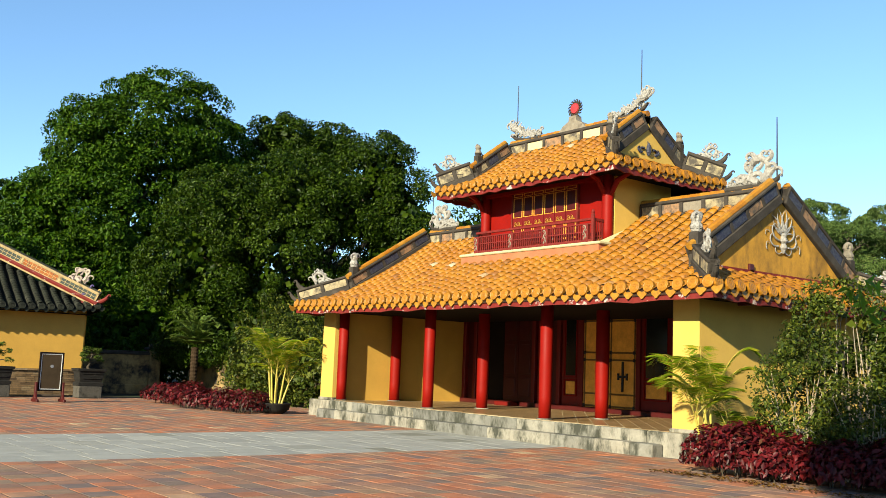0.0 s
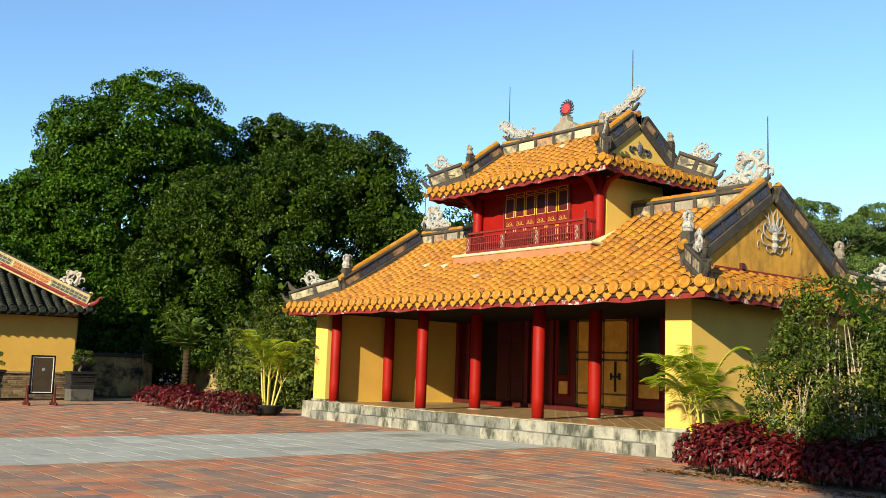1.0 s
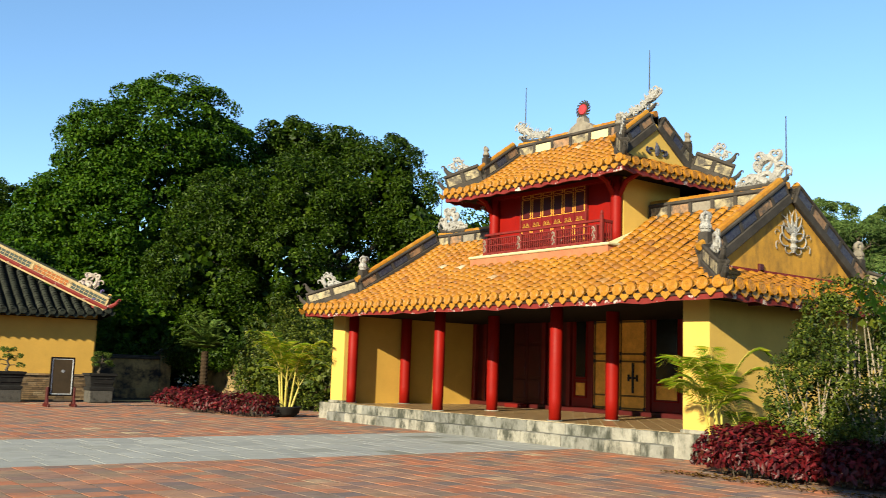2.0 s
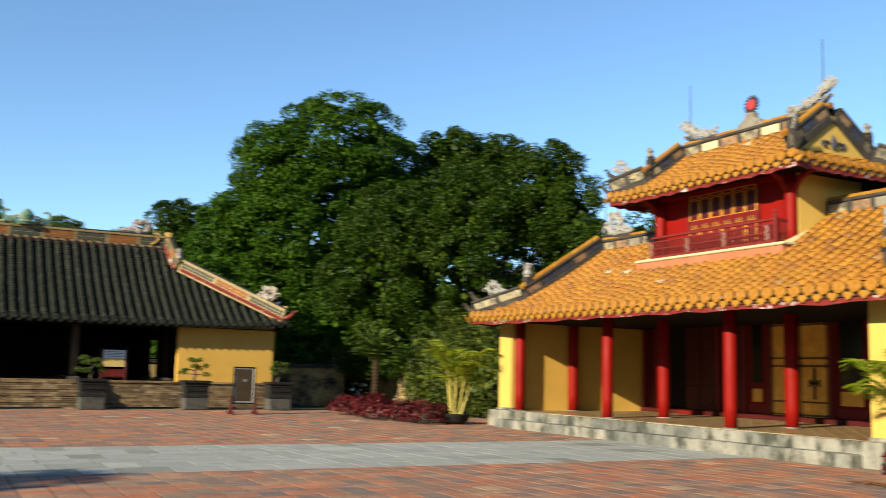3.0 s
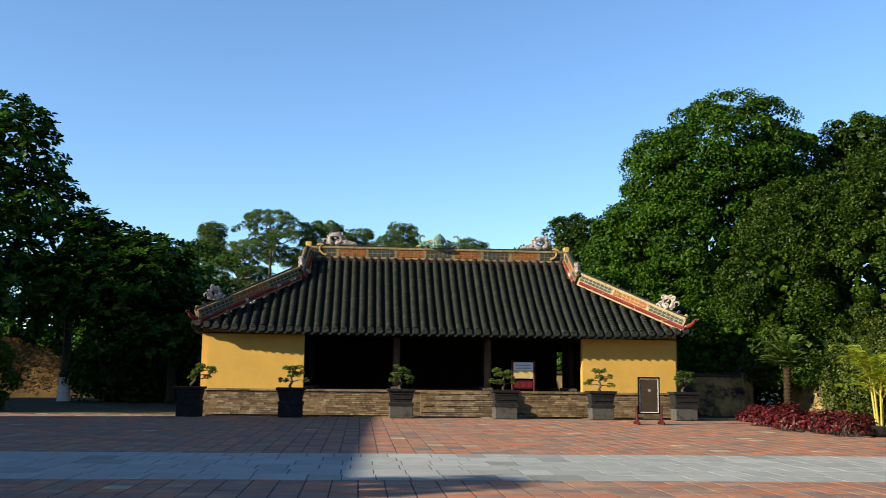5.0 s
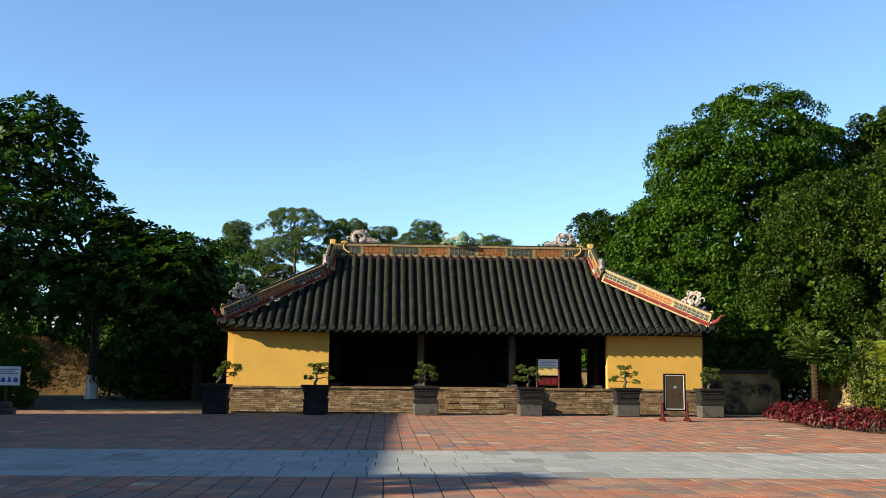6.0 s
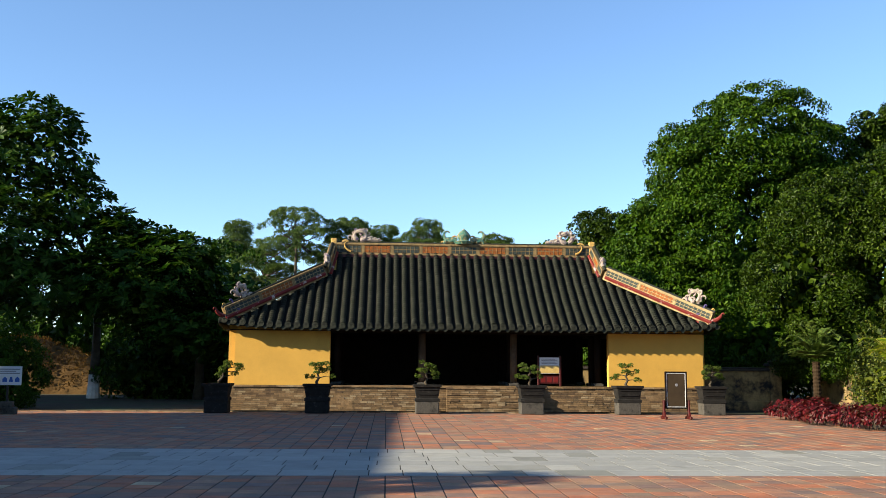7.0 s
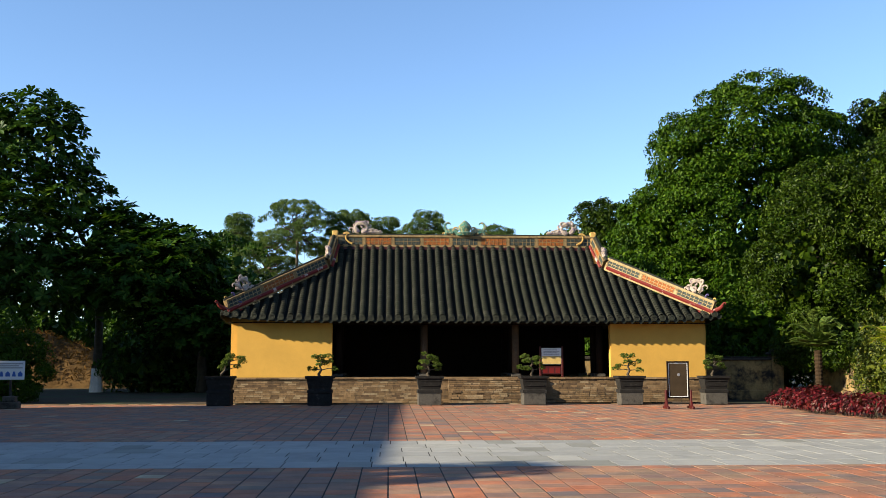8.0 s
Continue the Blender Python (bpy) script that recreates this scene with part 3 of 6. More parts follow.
def boat(sh, x0, x1, z, rise, r, thick):
    """A keel that curves up at its outer end x1 and closes in a small scroll."""
    pts, rad = [], []
    n = 10
    for i in range(n):
        t = i / (n - 1)
        pts.append((x0 + (x1 - x0) * (1 - (1 - t) ** 1.3), 0, z + rise * t ** 3))
        rad.append(r * (1.0 - 0.45 * t ** 2))
    sh.tube(pts, rad, 8, axis=(0, 1, 0), flat=thick / r)
    d = 1 if x1 > x0 else -1
    curl(sh, pts[-1][0], pts[-1][2], r * 1.3, d * -160, 90 - d * 10, 0, 0.3)


def dragon(sh, m, size, face=1, seed=1, tall=1.0):
    """A mosaic dragon on a keel: coiled body, slanting spines on its back, a bristling mane and a raised snout."""
    rng = random.Random(seed)
    raw = Shape()
    n = 18
    q = size * tall
    body = []
    for k in range(n):
        t = k / (n - 1)
        body.append((size * (-0.46 + 0.86 * t), 0, q * (0.12 + 0.035 * math.sin(t * 17) + 0.13 * t + 0.16 * t ** 4)))
    raw.tube(body, [size * (0.022 + 0.05 * k / (n - 1)) for k in range(n)], 7)
    for k in range(1, n):
        t = k / (n - 1)
        x, _, z = body[k]
        fin(raw, x, z, rng.uniform(-0.02, 0.02) * size, q * rng.uniform(0.13, 0.19) * (0.75 + 0.5 * t), rng.uniform(118, 142), rng.uniform(-25, 20), size * 0.021)
        curl(raw, x, z * 0.55, q * rng.uniform(0.10, 0.16), rng.choice((-190, 200)), rng.uniform(30, 150), rng.choice((-1, 1)) * 0.035 * size, 0.2, 1.2, 5)
        if k % 2:
            curl(raw, x - size * 0.02, z, q * rng.uniform(0.12, 0.17), 210, rng.uniform(70, 130), rng.uniform(-0.05, 0.05) * size, 0.19, 1.2, 5)
    hx, hz = body[-1][0], body[-1][2]
    raw.lathe([(0.02 * size, -0.08 * q), (0.075 * size, -0.03 * q), (0.085 * size, 0.03 * q), (0.03 * size, 0.1 * q)], 9, (hx - 0.02 * size, 0, hz))
    for k in range(9):
        fin(raw, hx - 0.02 * size, hz, rng.uniform(-0.04, 0.04) * size, q * rng.uniform(0.17, 0.26), 35 + 15 * k, rng.uniform(-40, 40), size * 0.02)
    for st, tn, kk in ((25, 150, 0.24), (-10, 170, 0.2), (150, -180, 0.2), (75, -160, 0.26)):
        curl(raw, hx, hz, q * kk, tn, st, rng.uniform(-0.03, 0.03) * size, 0.19)
    pts = raw.points()
    raw.v = [pts * np.array([face, 1, 1])]
    sh.add(raw.points(), raw.f if face > 0 else [tuple(reversed(f)) for f in raw.f], m)


def scroll(sh, m, size, face=1, seed=1, tall=1.0):
    """A cloud-scroll dragon: one open ring with curled tufts and a tail of smaller scrolls."""
    rng = random.Random(seed)
    raw = Shape()
    q = size * tall
    ring = [(size * (0.14 + 0.17 * math.cos(math.radians(a))), 0, q * (0.27 + 0.2 * math.sin(math.radians(a)))) for a in range(-70, 271, 20)]
    raw.tube(ring, [size * (0.06 + 0.02 * math.sin(k * 0.9)) for k in range(len(ring))], 7, axis=(0, 1, 0))
    for a in range(-50, 240, 32):
        c, d = math.cos(math.radians(a)), math.sin(math.radians(a))
        curl(raw, size * (0.14 + 0.19 * c), q * (0.27 + 0.22 * d), q * rng.uniform(0.13, 0.2), rng.choice((-180, 190)), a + rng.uniform(-30, 30), rng.uniform(-0.03, 0.03) * size, 0.27, 1.2, 6)
    curl(raw, size * 0.32, q * 0.16, q * 0.26, -150, 60, 0, 0.2)
    for k in range(7):
        x = -0.04 - 0.065 * k
        curl(raw, size * x, q * (0.12 - 0.008 * k), q * (0.27 - 0.024 * k), 190 if k % 2 else -170, 60 + 50 * (k % 2), rng.uniform(-0.03, 0.03) * size, 0.26, 1.2, 6)
        raw.tube([(size * (x + 0.05), 0, q * 0.1), (size * (x - 0.05), 0, q * 0.07)], [size * 0.05, size * 0.035], 6)
    curl(raw, size * 0.1, q * 0.3, q * 0.2, 200, 20, 0, 0.22)
    pts = raw.points()
    raw.v = [pts * np.array([face, 1, 1])]
    sh.add(raw.points(), raw.f if face > 0 else [tuple(reversed(f)) for f in raw.f], m)


def ridge_wall(house, p, q, high, thick, body, cap, panels=5, panel_mats=(), cap_r=0.07, grille=None):
    """A parapet along a ridge from p to q: body, recessed panels between posts, capping tiles."""
    d = (q - p).normalized()
    side = d.cross(Vector((0, 0, 1))).normalized()
    up = side.cross(d).normalized()
    m = Matrix((d, side, up)).transposed().to_4x4()
    m.translation = p
    length = (q - p).length
    ridge = part("ridge", Shape().box(0, length, -thick / 2 + 0.025, thick / 2 - 0.025, -0.1, high), body, house, m=m)
    rim = Shape()
    rim.box(0, length, -thick / 2 - 0.02, thick / 2 + 0.02, -0.12, high * 0.2, bevel=0.015)
    rim.box(0, length, -thick / 2 - 0.015, thick / 2 + 0.015, high * 0.82, high, bevel=0.015)
    for i in range(panels + 1):
        x = length * i / panels
        rim.box(max(0, x - 0.045), min(length, x + 0.045), -thick / 2, thick / 2, high * 0.2, high * 0.82)
    part("moulding", rim, body, ridge)
    for i in range(panels):
        if panel_mats:
            x0, x1 = length * i / panels + 0.06, length * (i + 1) / panels - 0.06
            part("panel", Shape().box(x0, x1, -thick / 2 + 0.012, thick / 2 - 0.012, high * 0.26, high * 0.76), panel_mats[i % len(panel_mats)], ridge)
    if grille:
        bars = Shape()
        for i in range(panels):
            x0, x1 = length * i / panels + 0.07, length * (i + 1) / panels - 0.07
            n = max(2, int((x1 - x0) / 0.17))
            for k in range(n + 1):
                x = x0 + (x1 - x0) * k / n
                bars.box(x - 0.008, x + 0.008, -thick / 2 + 0.002, thick / 2 - 0.002, high * 0.24, high * 0.78)
            for z in (0.51,):
                bars.box(x0, x1, -thick / 2 + 0.004, thick / 2 - 0.004, high * z - 0.008, high * z + 0.008)
        part("grille", bars, grille, ridge, kind="stuff")
    if cap:
        sh = Shape()
        n = max(2, int(length / 0.28))
        for i in range(n):
            x0, x1 = length * i / n, length * (i + 1) / n
            sh.tube([(x0, 0, high + cap_r * 0.2), (x1 + 0.02, 0, high + cap_r * 0.2)], [cap_r * 1.3, cap_r * 1.12], 9)
        part("cap_tiles", sh, cap, ridge)
    return ridge


# ---- the gate house with gold tiles ----
def column(parent, x, y, z0, z1, r):
    sh = Shape().lathe([(r * 0.96, z0), (r, z0 + 0.5), (r * 1.02, z0 + 1.2), (r, z1)], 18, (x, y, 0))
    col = part("column", sh, red_lacquer, parent, smooth=True)
    part("base_stone", Shape().lathe([(r * 1.25, z0 - 0.01), (r * 1.3, z0 + 0.012), (r * 1.15, z0 + 0.03)], 18, (x, y, 0)), step_stone, col)
    return col


def build_gate():
    house = thing("gate_house", "two-storey yellow temple gate with gold-tiled roofs, red columns and mosaic dragons", "temple", pose(18.2, 17.7, 0, 0, 0, -90))
    FL = 0.46
    A, B = 6.6, 3.1        # half length and depth of the walls
    # platform: kerb blocks round a core
    part("platform", Shape().box(-7.2, 6.55, -B - 0.12, B + 0.2, -0.1, FL - 0.012), step_stone, house)
    rng = random.Random(5)

    def blocks(x0, x1, y0, y1, z0, z1):
        x = x0
        while x < x1 - 0.05:
            w = min(rng.uniform(0.75, 1.25), x1 - x)
            if x1 - x - w < 0.35:
                w = x1 - x
            dy = rng.uniform(-0.008, 0.008)
            part("kerb_stone", Shape().box(x + 0.004, x + w - 0.004, y0 + dy, y1, z0, z1 + rng.uniform(-0.006, 0.006), bevel=0.018), step_stone, house)
            x += w

    blocks(-7.25, 6.6, -B - 0.25, -B - 0.115, -0.05, FL)
    blocks(-6.25, 5.75, -B - 0.58, -B - 0.255, -0.05, 0.235)
    for s in (-1, 1):
        part("kerb_stone", Shape().box(6.555 if s > 0 else -7.33, 6.68 if s > 0 else -7.205, -B - 0.12, B + 0.2, -0.05, FL, bevel=0.018), step_stone, house)
    # porch floor: square tiles laid askew
    part("floor_bed", Shape().box(-6.5, A - 0.6, -B - 0.1, 1.8, FL - 0.012, FL + 0.0), pale_joint, house)
    tiles = []
    t = 0.30
    for i in range(-30, 31):
        for j in range(-30, 31):
            cx, cy = (i + j) * t * 0.7071, (i - j) * t * 0.7071
            if -6.25 < cx < 5.75 and -B + 0.08 < cy < 1.6:
                h = t * 0.7071 - 0.012
                tiles.append([(cx - h, cy, FL + 0.006), (cx, cy - h, FL + 0.006), (cx + h, cy, FL + 0.006), (cx, cy + h, FL + 0.006),
                              (cx - h, cy, FL - 0.01), (cx, cy - h, FL - 0.01), (cx + h, cy, FL - 0.01), (cx, cy + h, FL - 0.01)])
    quads("floor_tiles", np.array(tiles), 8, [(0, 1, 2, 3), (0, 4, 5, 1), (1, 5, 6, 2), (2, 6, 7, 3), (3, 7, 4, 0)], floor_tile, house, kind="stuff").data.shade_flat()

    eave = 3.0
    # end walls with square front pillars
    for s, x0, x1, px0, px1 in ((1, 5.95, 6.358, 5.74, 6.36), (-1, -7.04, -6.4, -7.05, -6.41)):
        part("end_wall", Shape().box(x0, x1, -B + 0.45, B, FL, 3.55), pale_lime if s > 0 else yellow_lime, house)
        part("pillar", Shape().box(px0, px1, -B, -B + 0.46, FL, 3.2, bevel=0.012), pale_lime, house, "bright yellow corner pillar")
        part("pillar_foot", Shape().box(px0 - 0.04, px1 + 0.04, -B - 0.04, -B + 0.5, FL - 0.01, FL + 0.075, bevel=0.02), step_stone, house)
    part("end_foot", Shape().box(6.351, 6.385, -B + 0.5, B, FL, FL + 0.08), step_stone, house)
    # columns in rows
    rows_x = (-6.12, -2.12, 2.13, 5.6)
    for x in (-6.2, -2.12, 2.12):
        column(house, x, -2.92, FL, 3.6, 0.142)
    for x in rows_x:
        column(house, x, -1.1, FL, 4.6, 0.155)
    # rear wall of the porch with posts and doors
    yb = 1.75
    DW = FL
    part("rear_wall", Shape().box(-6.5, 5.95, yb + 0.08, yb + 0.2, DW, 4.6), dark_red, house, "dark red timber wall")
    for x in (-6.3, -5.78, -3.12, -2.85, -2.1, -1.22, 0.82, 2.0, 2.85, 3.12, 5.7):
        part("post", Shape().box(x - 0.07, x + 0.07, yb - 0.06, yb + 0.1, DW, 4.3, bevel=0.012), red_wood, house)
    part("sill", Shape().box(-6.5, 5.95, yb - 0.09, yb + 0.1, DW, DW + 0.14, bevel=0.015), dark_red, house)
    part("lintel", Shape().box(-6.5, 5.95, yb - 0.08, yb + 0.1, 3.5, 3.7, bevel=0.015), dark_red, house)

    def shutter(x0, x1, latch):
        door = part("door", Shape().box(x0, x1, yb - 0.01, yb + 0.06, DW + 0.08, 3.48), gilt, house, "faded gilt plank door with dark iron straps")
        for z in (0.62, 0.95, 1.86, 2.06, 2.92, 3.3):
            part("strap", Shape().box(x0 + 0.02, x1 - 0.02, yb - 0.035, yb - 0.005, z, z + 0.045, bevel=0.01), gilt_brown, door)
        for x in (x0 + 0.03, x1 - 0.075):
            part("strap", Shape().box(x, x + 0.045, yb - 0.036, yb - 0.006, 0.64, 3.33, bevel=0.01), gilt_brown, door)
            for z in (0.6, 1.84, 2.04, 2.9):
                part("stud", Shape().box(x - 0.02, x + 0.065, yb - 0.042, yb - 0.03, z, z + 0.09, bevel=0.01), iron, door)
        if latch:
            part("latch", Shape().box(latch - 0.03, latch + 0.03, yb - 0.06, yb - 0.03, 1.05, 1.85).box(latch - 0.17, latch + 0.17, yb - 0.055, yb - 0.03, 1.42, 1.48).box(latch - 0.17, latch - 0.12, yb - 0.065, yb - 0.03, 1.36, 1.54).box(latch + 0.12, latch + 0.17, yb - 0.065, yb - 0.03, 1.36, 1.54), iron, door)

    def lattice(x0, x1):
        win = part("door", Shape().box(x0, x1, yb - 0.0, yb + 0.06, DW + 0.15, 3.48), red_wood, house, "narrow red door leaf with a dark pane")
        part("pane", Shape().box(x0 + 0.16, x1 - 0.16, yb - 0.012, yb, 1.44, 2.98), glass_dark, win)
        for z0, z1 in ((0.92, 1.27), (3.1, 3.4)):
            part("inlay", Shape().box(x0 + 0.17, x1 - 0.17, yb - 0.02, yb, z0, z1, bevel=0.008), gilt, win)
        rim = Shape()
        for z0, z1 in ((0.86, 1.33), (1.38, 3.04)):
            for xa, xb, za, zb in ((x0 + 0.1, x0 + 0.125, z0, z1), (x1 - 0.125, x1 - 0.1, z0, z1), (x0 + 0.1, x1 - 0.1, z0, z0 + 0.025), (x0 + 0.1, x1 - 0.1, z1 - 0.025, z1)):
                rim.box(xa, xb, yb - 0.03, yb, za, zb)
        part("moulding", rim, red_lacquer, win)

    lattice(-1.98, -1.3)
    shutter(-1.14, -0.21, None)
    shutter(-0.19, 0.74, 0.3)
    lattice(0.9, 1.9)
    for x0, x1 in ((-4.45, -3.83), (-3.81, -3.2), (3.2, 3.81), (3.83, 4.45)):
        leaf = part("door", Shape().box(x0, x1, yb - 0.0, yb + 0.06, DW + 0.15, 3.48), dark_red, house, "dark red carved door leaf")
        for z0, z1 in ((0.75, 1.3), (1.4, 2.3), (2.4, 3.3)):
            part("panel", Shape().box(x0 + 0.1, x1 - 0.1, yb - 0.03, yb, z0, z1, bevel=0.02), dark_red, leaf)
    for x0, x1 in ((-5.7, -4.5), (4.5, 5.6)):
        part("panel", Shape().box(x0, x1, yb + 0.03, yb + 0.078, DW + 0.15, 3.48), dark_shaded_wood, house, "dark recessed timber panel")
    part("door_step", Shape().box(-4.4, -3.7, yb - 0.4, yb - 0.09, DW, DW + 0.12, bevel=0.015), red_wood, house)
    # beams over the porch
    for y in (-2.92, -1.1):
        part("beam", Shape().box(-A + 0.45, A - 0.45, y - 0.08, y + 0.08, 3.15 if y < -2 else 3.6, 3.4 if y < -2 else 3.85, bevel=0.015), dark_red, house)
    for s in (-1, 1):
        for y in (-2.2, -0.8):
            part("bracket", Shape().box(s * A + (0 if s > 0 else -0.65), s * A + (0.65 if s > 0 else 0), y - 0.06, y + 0.06, 2.9, 3.02, bevel=0.012), dark_red, house)
    # soffit in the near-black wood whose colour carries shade under the eaves
    part("soffit", Shape().box(-7.15, 7.15, -3.85, 3.85, 2.98, 3.01), dark_shaded_wood, house)
    part("back_wall", Shape().box(-A + 0.42, A - 0.42, B - 0.2, B, FL, 3.6), yellow_lime, house)

    low = Roof(7.3, 3.95, 3.08, 5.3, 6.1, 2.85, 0.05, 0.05)
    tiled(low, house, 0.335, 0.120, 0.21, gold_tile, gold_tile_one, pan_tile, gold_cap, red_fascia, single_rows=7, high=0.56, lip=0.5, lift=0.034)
    # gables of the lower roof
    for s in (-1, 1):
        zb = low.prof(low.yv) - 0.02
        gable = part("gable", Shape().prism([(-2.62, zb), (2.62, zb), (0, 5.42)], 0.2, pose(s * 6.0, 0, 0, 0, 0, 90)), gable_lime, house, "rain-stained ochre gable with a white relief")
        part("gable_foot", Shape().box(s * 6.1 - 0.03, s * 6.1 + 0.05, -2.75, 2.75, zb - 0.05, zb + 0.13), red_fascia, gable)
        if s > 0:
            rel = Shape()
            for k in range(11):
                a = 22 + 13.6 * k
                fin(rel, 0.10 * math.cos(math.radians(a)), 0.12 + 0.10 * math.sin(math.radians(a)), 0, 0.34 + 0.16 * math.sin(math.radians(a)) + 0.06 * (k % 2), a, 60 if k % 2 else -60, 0.019, 0.03)
            for sd in (-1, 1):
                for x, z, k, tn, st in ((0.12, 0.02, 0.42, 150, 10), (0.16, -0.10, 0.40, 170, -10), (0.06, -0.22, 0.26, 160, -30), (0.52, -0.2, 0.2, 170, 60), (0.42, 0.16, 0.2, -160, 40)):
                    curl(rel, sd * x * 1.15, z, k, sd * tn, st if sd > 0 else 180 - st, 0, 0.055)
            rel.lathe([(0.02, -0.24), (0.05, -0.18), (0.09, -0.12), (0.05, -0.04), (0.10, 0.02), (0.06, 0.1), (0.08, 0.15), (0.03, 0.2)], 10)
            part("relief", rel, porcelain, gable, "white bat relief in porcelain mosaic", m=pose(6.13, 0.05, 4.42, 0, 0, 90))
    WEATHER = (ridge_cream, ridge_pink, mortar_pale, ridge_cream)
    for x0, x1 in ((-6.05, -2.36), (2.36, 6.05)):
        ridge_wall(house, Vector((x0, 0, 5.2)), Vector((x1, 0, 5.2)), 0.42, 0.26, mortar_grey, gold_cap, 6, WEATHER)
    for s in (-1, 1):
        for f in (-1, 1):
            top, foot = Vector((s * 6.05, f * 0.1, 5.36)), Vector((s * 6.05, f * 2.8, low.prof(2.8) + 0.06))
            ridge_wall(house, top, foot, 0.36, 0.26, mortar_grey, gold_cap, 5, (mosaic_blue, ridge_pink, mosaic_blue))
            corner = low.end(f * (low.b - 0.1), 0.08, s) + Vector((0, 0, 0.06))
            ridge_wall(house, foot + Vector((s * 0.05, f * 0.05, 0.0)), corner, 0.38, 0.2, mortar_grey, None, 2, (ridge_cream,))
            post = part("ridge_post", Shape().box(-0.11, 0.11, -0.11, 0.11, -0.1, 0.62, bevel=0.02).lathe([(0.08, 0.62), (0.12, 0.68), (0.05, 0.74)], 10), mortar_grey, house, m=Matrix.Translation(foot))
            out = math.degrees(math.atan2(corner.y - foot.y, corner.x - foot.x))
            orn = Shape()
            scroll(orn, Matrix.Translation(corner.lerp(foot, 0.42) + Vector((0, 0, 0.37))) @ pose(0, 0, 0, 0, 0, out), 0.85, 1, 3 + s + f, 0.85)
            part("ornament", orn, porcelain, house, "grey-white mosaic scroll dragon")
            for name, lift, reach, r in (("corner_keel", 0.31, 0.12, 0.10), ("corner_horn", -0.02, 0.30, 0.085)):
                horn = Shape()
                boat(horn, -0.75, reach, lift, 0.26, r, 0.09)
                part(name, horn, mortar_grey, house, m=Matrix.Translation(corner) @ pose(0, 0, 0, 0, 0, out))
            lion = Shape().lathe([(0.10, 0.0), (0.13, 0.1), (0.09, 0.2), (0.12, 0.27), (0.10, 0.36), (0.03, 0.42)], 9)
            for k in range(7):
                curl(lion, 0.07 * math.cos(k * 0.9), 0.05 + 0.05 * k, 0.17, 190 if k % 2 else -190, 40 + 45 * (k % 3), 0.07 * math.sin(k * 2.1), 0.22, 1.2, 6)
            part("ornament", lion, porcelain if f < 0 else mortar_pale, house, "weathered mosaic lion on the ridge post", m=Matrix.Translation(foot + Vector((0, 0, 0.62))) @ pose(0, 0, 0, 0, 0, 90))
    for s in (-1, 1):
        sh = Shape()
        scroll(sh, pose(s * 5.40, 0, 5.66), 1.3, s, 21, 1.05)
        keel = Shape()
        boat(keel, 4.75, 6.05, 5.67, 0.14, 0.09, 0.1)
        part("ridge_keel", keel, mortar_grey, house, m=pose(0, 0, 0) if s > 0 else pose(0, 0, 0, 0, 0, 180))
        part("ornament", sh, porcelain, house, "grey-white mosaic scroll dragon")
        part("lightning_rod", Shape().tube([(s * 6.02, 0, 5.6), (s * 6.02, 0, 7.15)], [0.02, 0.010], 6), iron, house)

    # ---- upper storey ----
    ux, uy = 2.2, 1.10
    part("upper_wall", Shape().box(-ux, ux, -uy + 0.1, uy, 4.2, 6.5), red_lacquer, house, "red timber wall of the upper room")
    for s in (-1, 1):
        part("upper_end_wall", Shape().box(s * ux - 0.12, s * ux + 0.12, -uy + 0.12, uy, 4.2, 6.7), pale_lime, house)
        column(house, s * ux, -uy, 4.4, 6.4, 0.135)

    # window wall with folding shutters: thin gilt lines, carved gilt panels
    wx = 1.16
    window = part("window", Shape().box(-wx, wx, -uy + 0.07, -uy + 0.11, 4.7, 6.2), dark_red, house, "row of red folding shutters with gilt carving")
    part("window_frame", Shape().box(-wx - 0.05, wx + 0.05, -uy + 0.02, -uy + 0.1, 6.16, 6.2).box(-wx - 0.05, -wx, -uy + 0.02, -uy + 0.1, 4.7, 6.16).box(wx, wx + 0.05, -uy + 0.02, -uy + 0.1, 4.7, 6.16), red_old, window)
    for i in range(6):
        x0 = -wx + i * 2 * wx / 6
        x1 = x0 + 2 * wx / 6
        leaf = part("shutter", Shape().box(x0 + 0.008, x1 - 0.008, -uy + 0.045, -uy + 0.07, 4.72, 6.15), red_wood, house, "red folding shutter with gilt lines")
        part("panel", Shape().box(x0 + 0.05, x1 - 0.05, -uy + 0.035, -uy + 0.045, 5.52, 5.98, bevel=0.004), dark_red, leaf)
        for z0, z1 in ((5.49, 6.01), (6.04, 6.12), (4.76, 5.2)):
            lines = Shape()
            for xa, xb, za, zb in ((x0 + 0.026, x0 + 0.044, z0, z1), (x1 - 0.044, x1 - 0.026, z0, z1), (x0 + 0.044, x1 - 0.044, z0, z0 + 0.010), (x0 + 0.044, x1 - 0.044, z1 - 0.010, z1)):
                lines.box(xa, xb, -uy + 0.03, -uy + 0.045, za, zb)
            part("gilt_frame", lines, gilt, leaf)
        carve = Shape().box(x0 + 0.05, x1 - 0.05, -uy + 0.038, -uy + 0.045, 5.27, 5.29)
        for k in range(4):
            curl(carve, x0 + 0.08 + k * 0.06, 5.27 + 0.03 * (k % 2), 0.11, 200 if k % 2 else -200, 80, -uy + 0.035, 0.12, 1.0, 4)
        part("carving", carve, gilt_bright, leaf, "carved bright gilt panel")
        low_c = Shape().box(x0 + 0.05, x1 - 0.05, -uy + 0.036, -uy + 0.045, 4.78, 5.0)
        part("panel", low_c, dark_red, leaf)
    # balcony
    by = -1.60
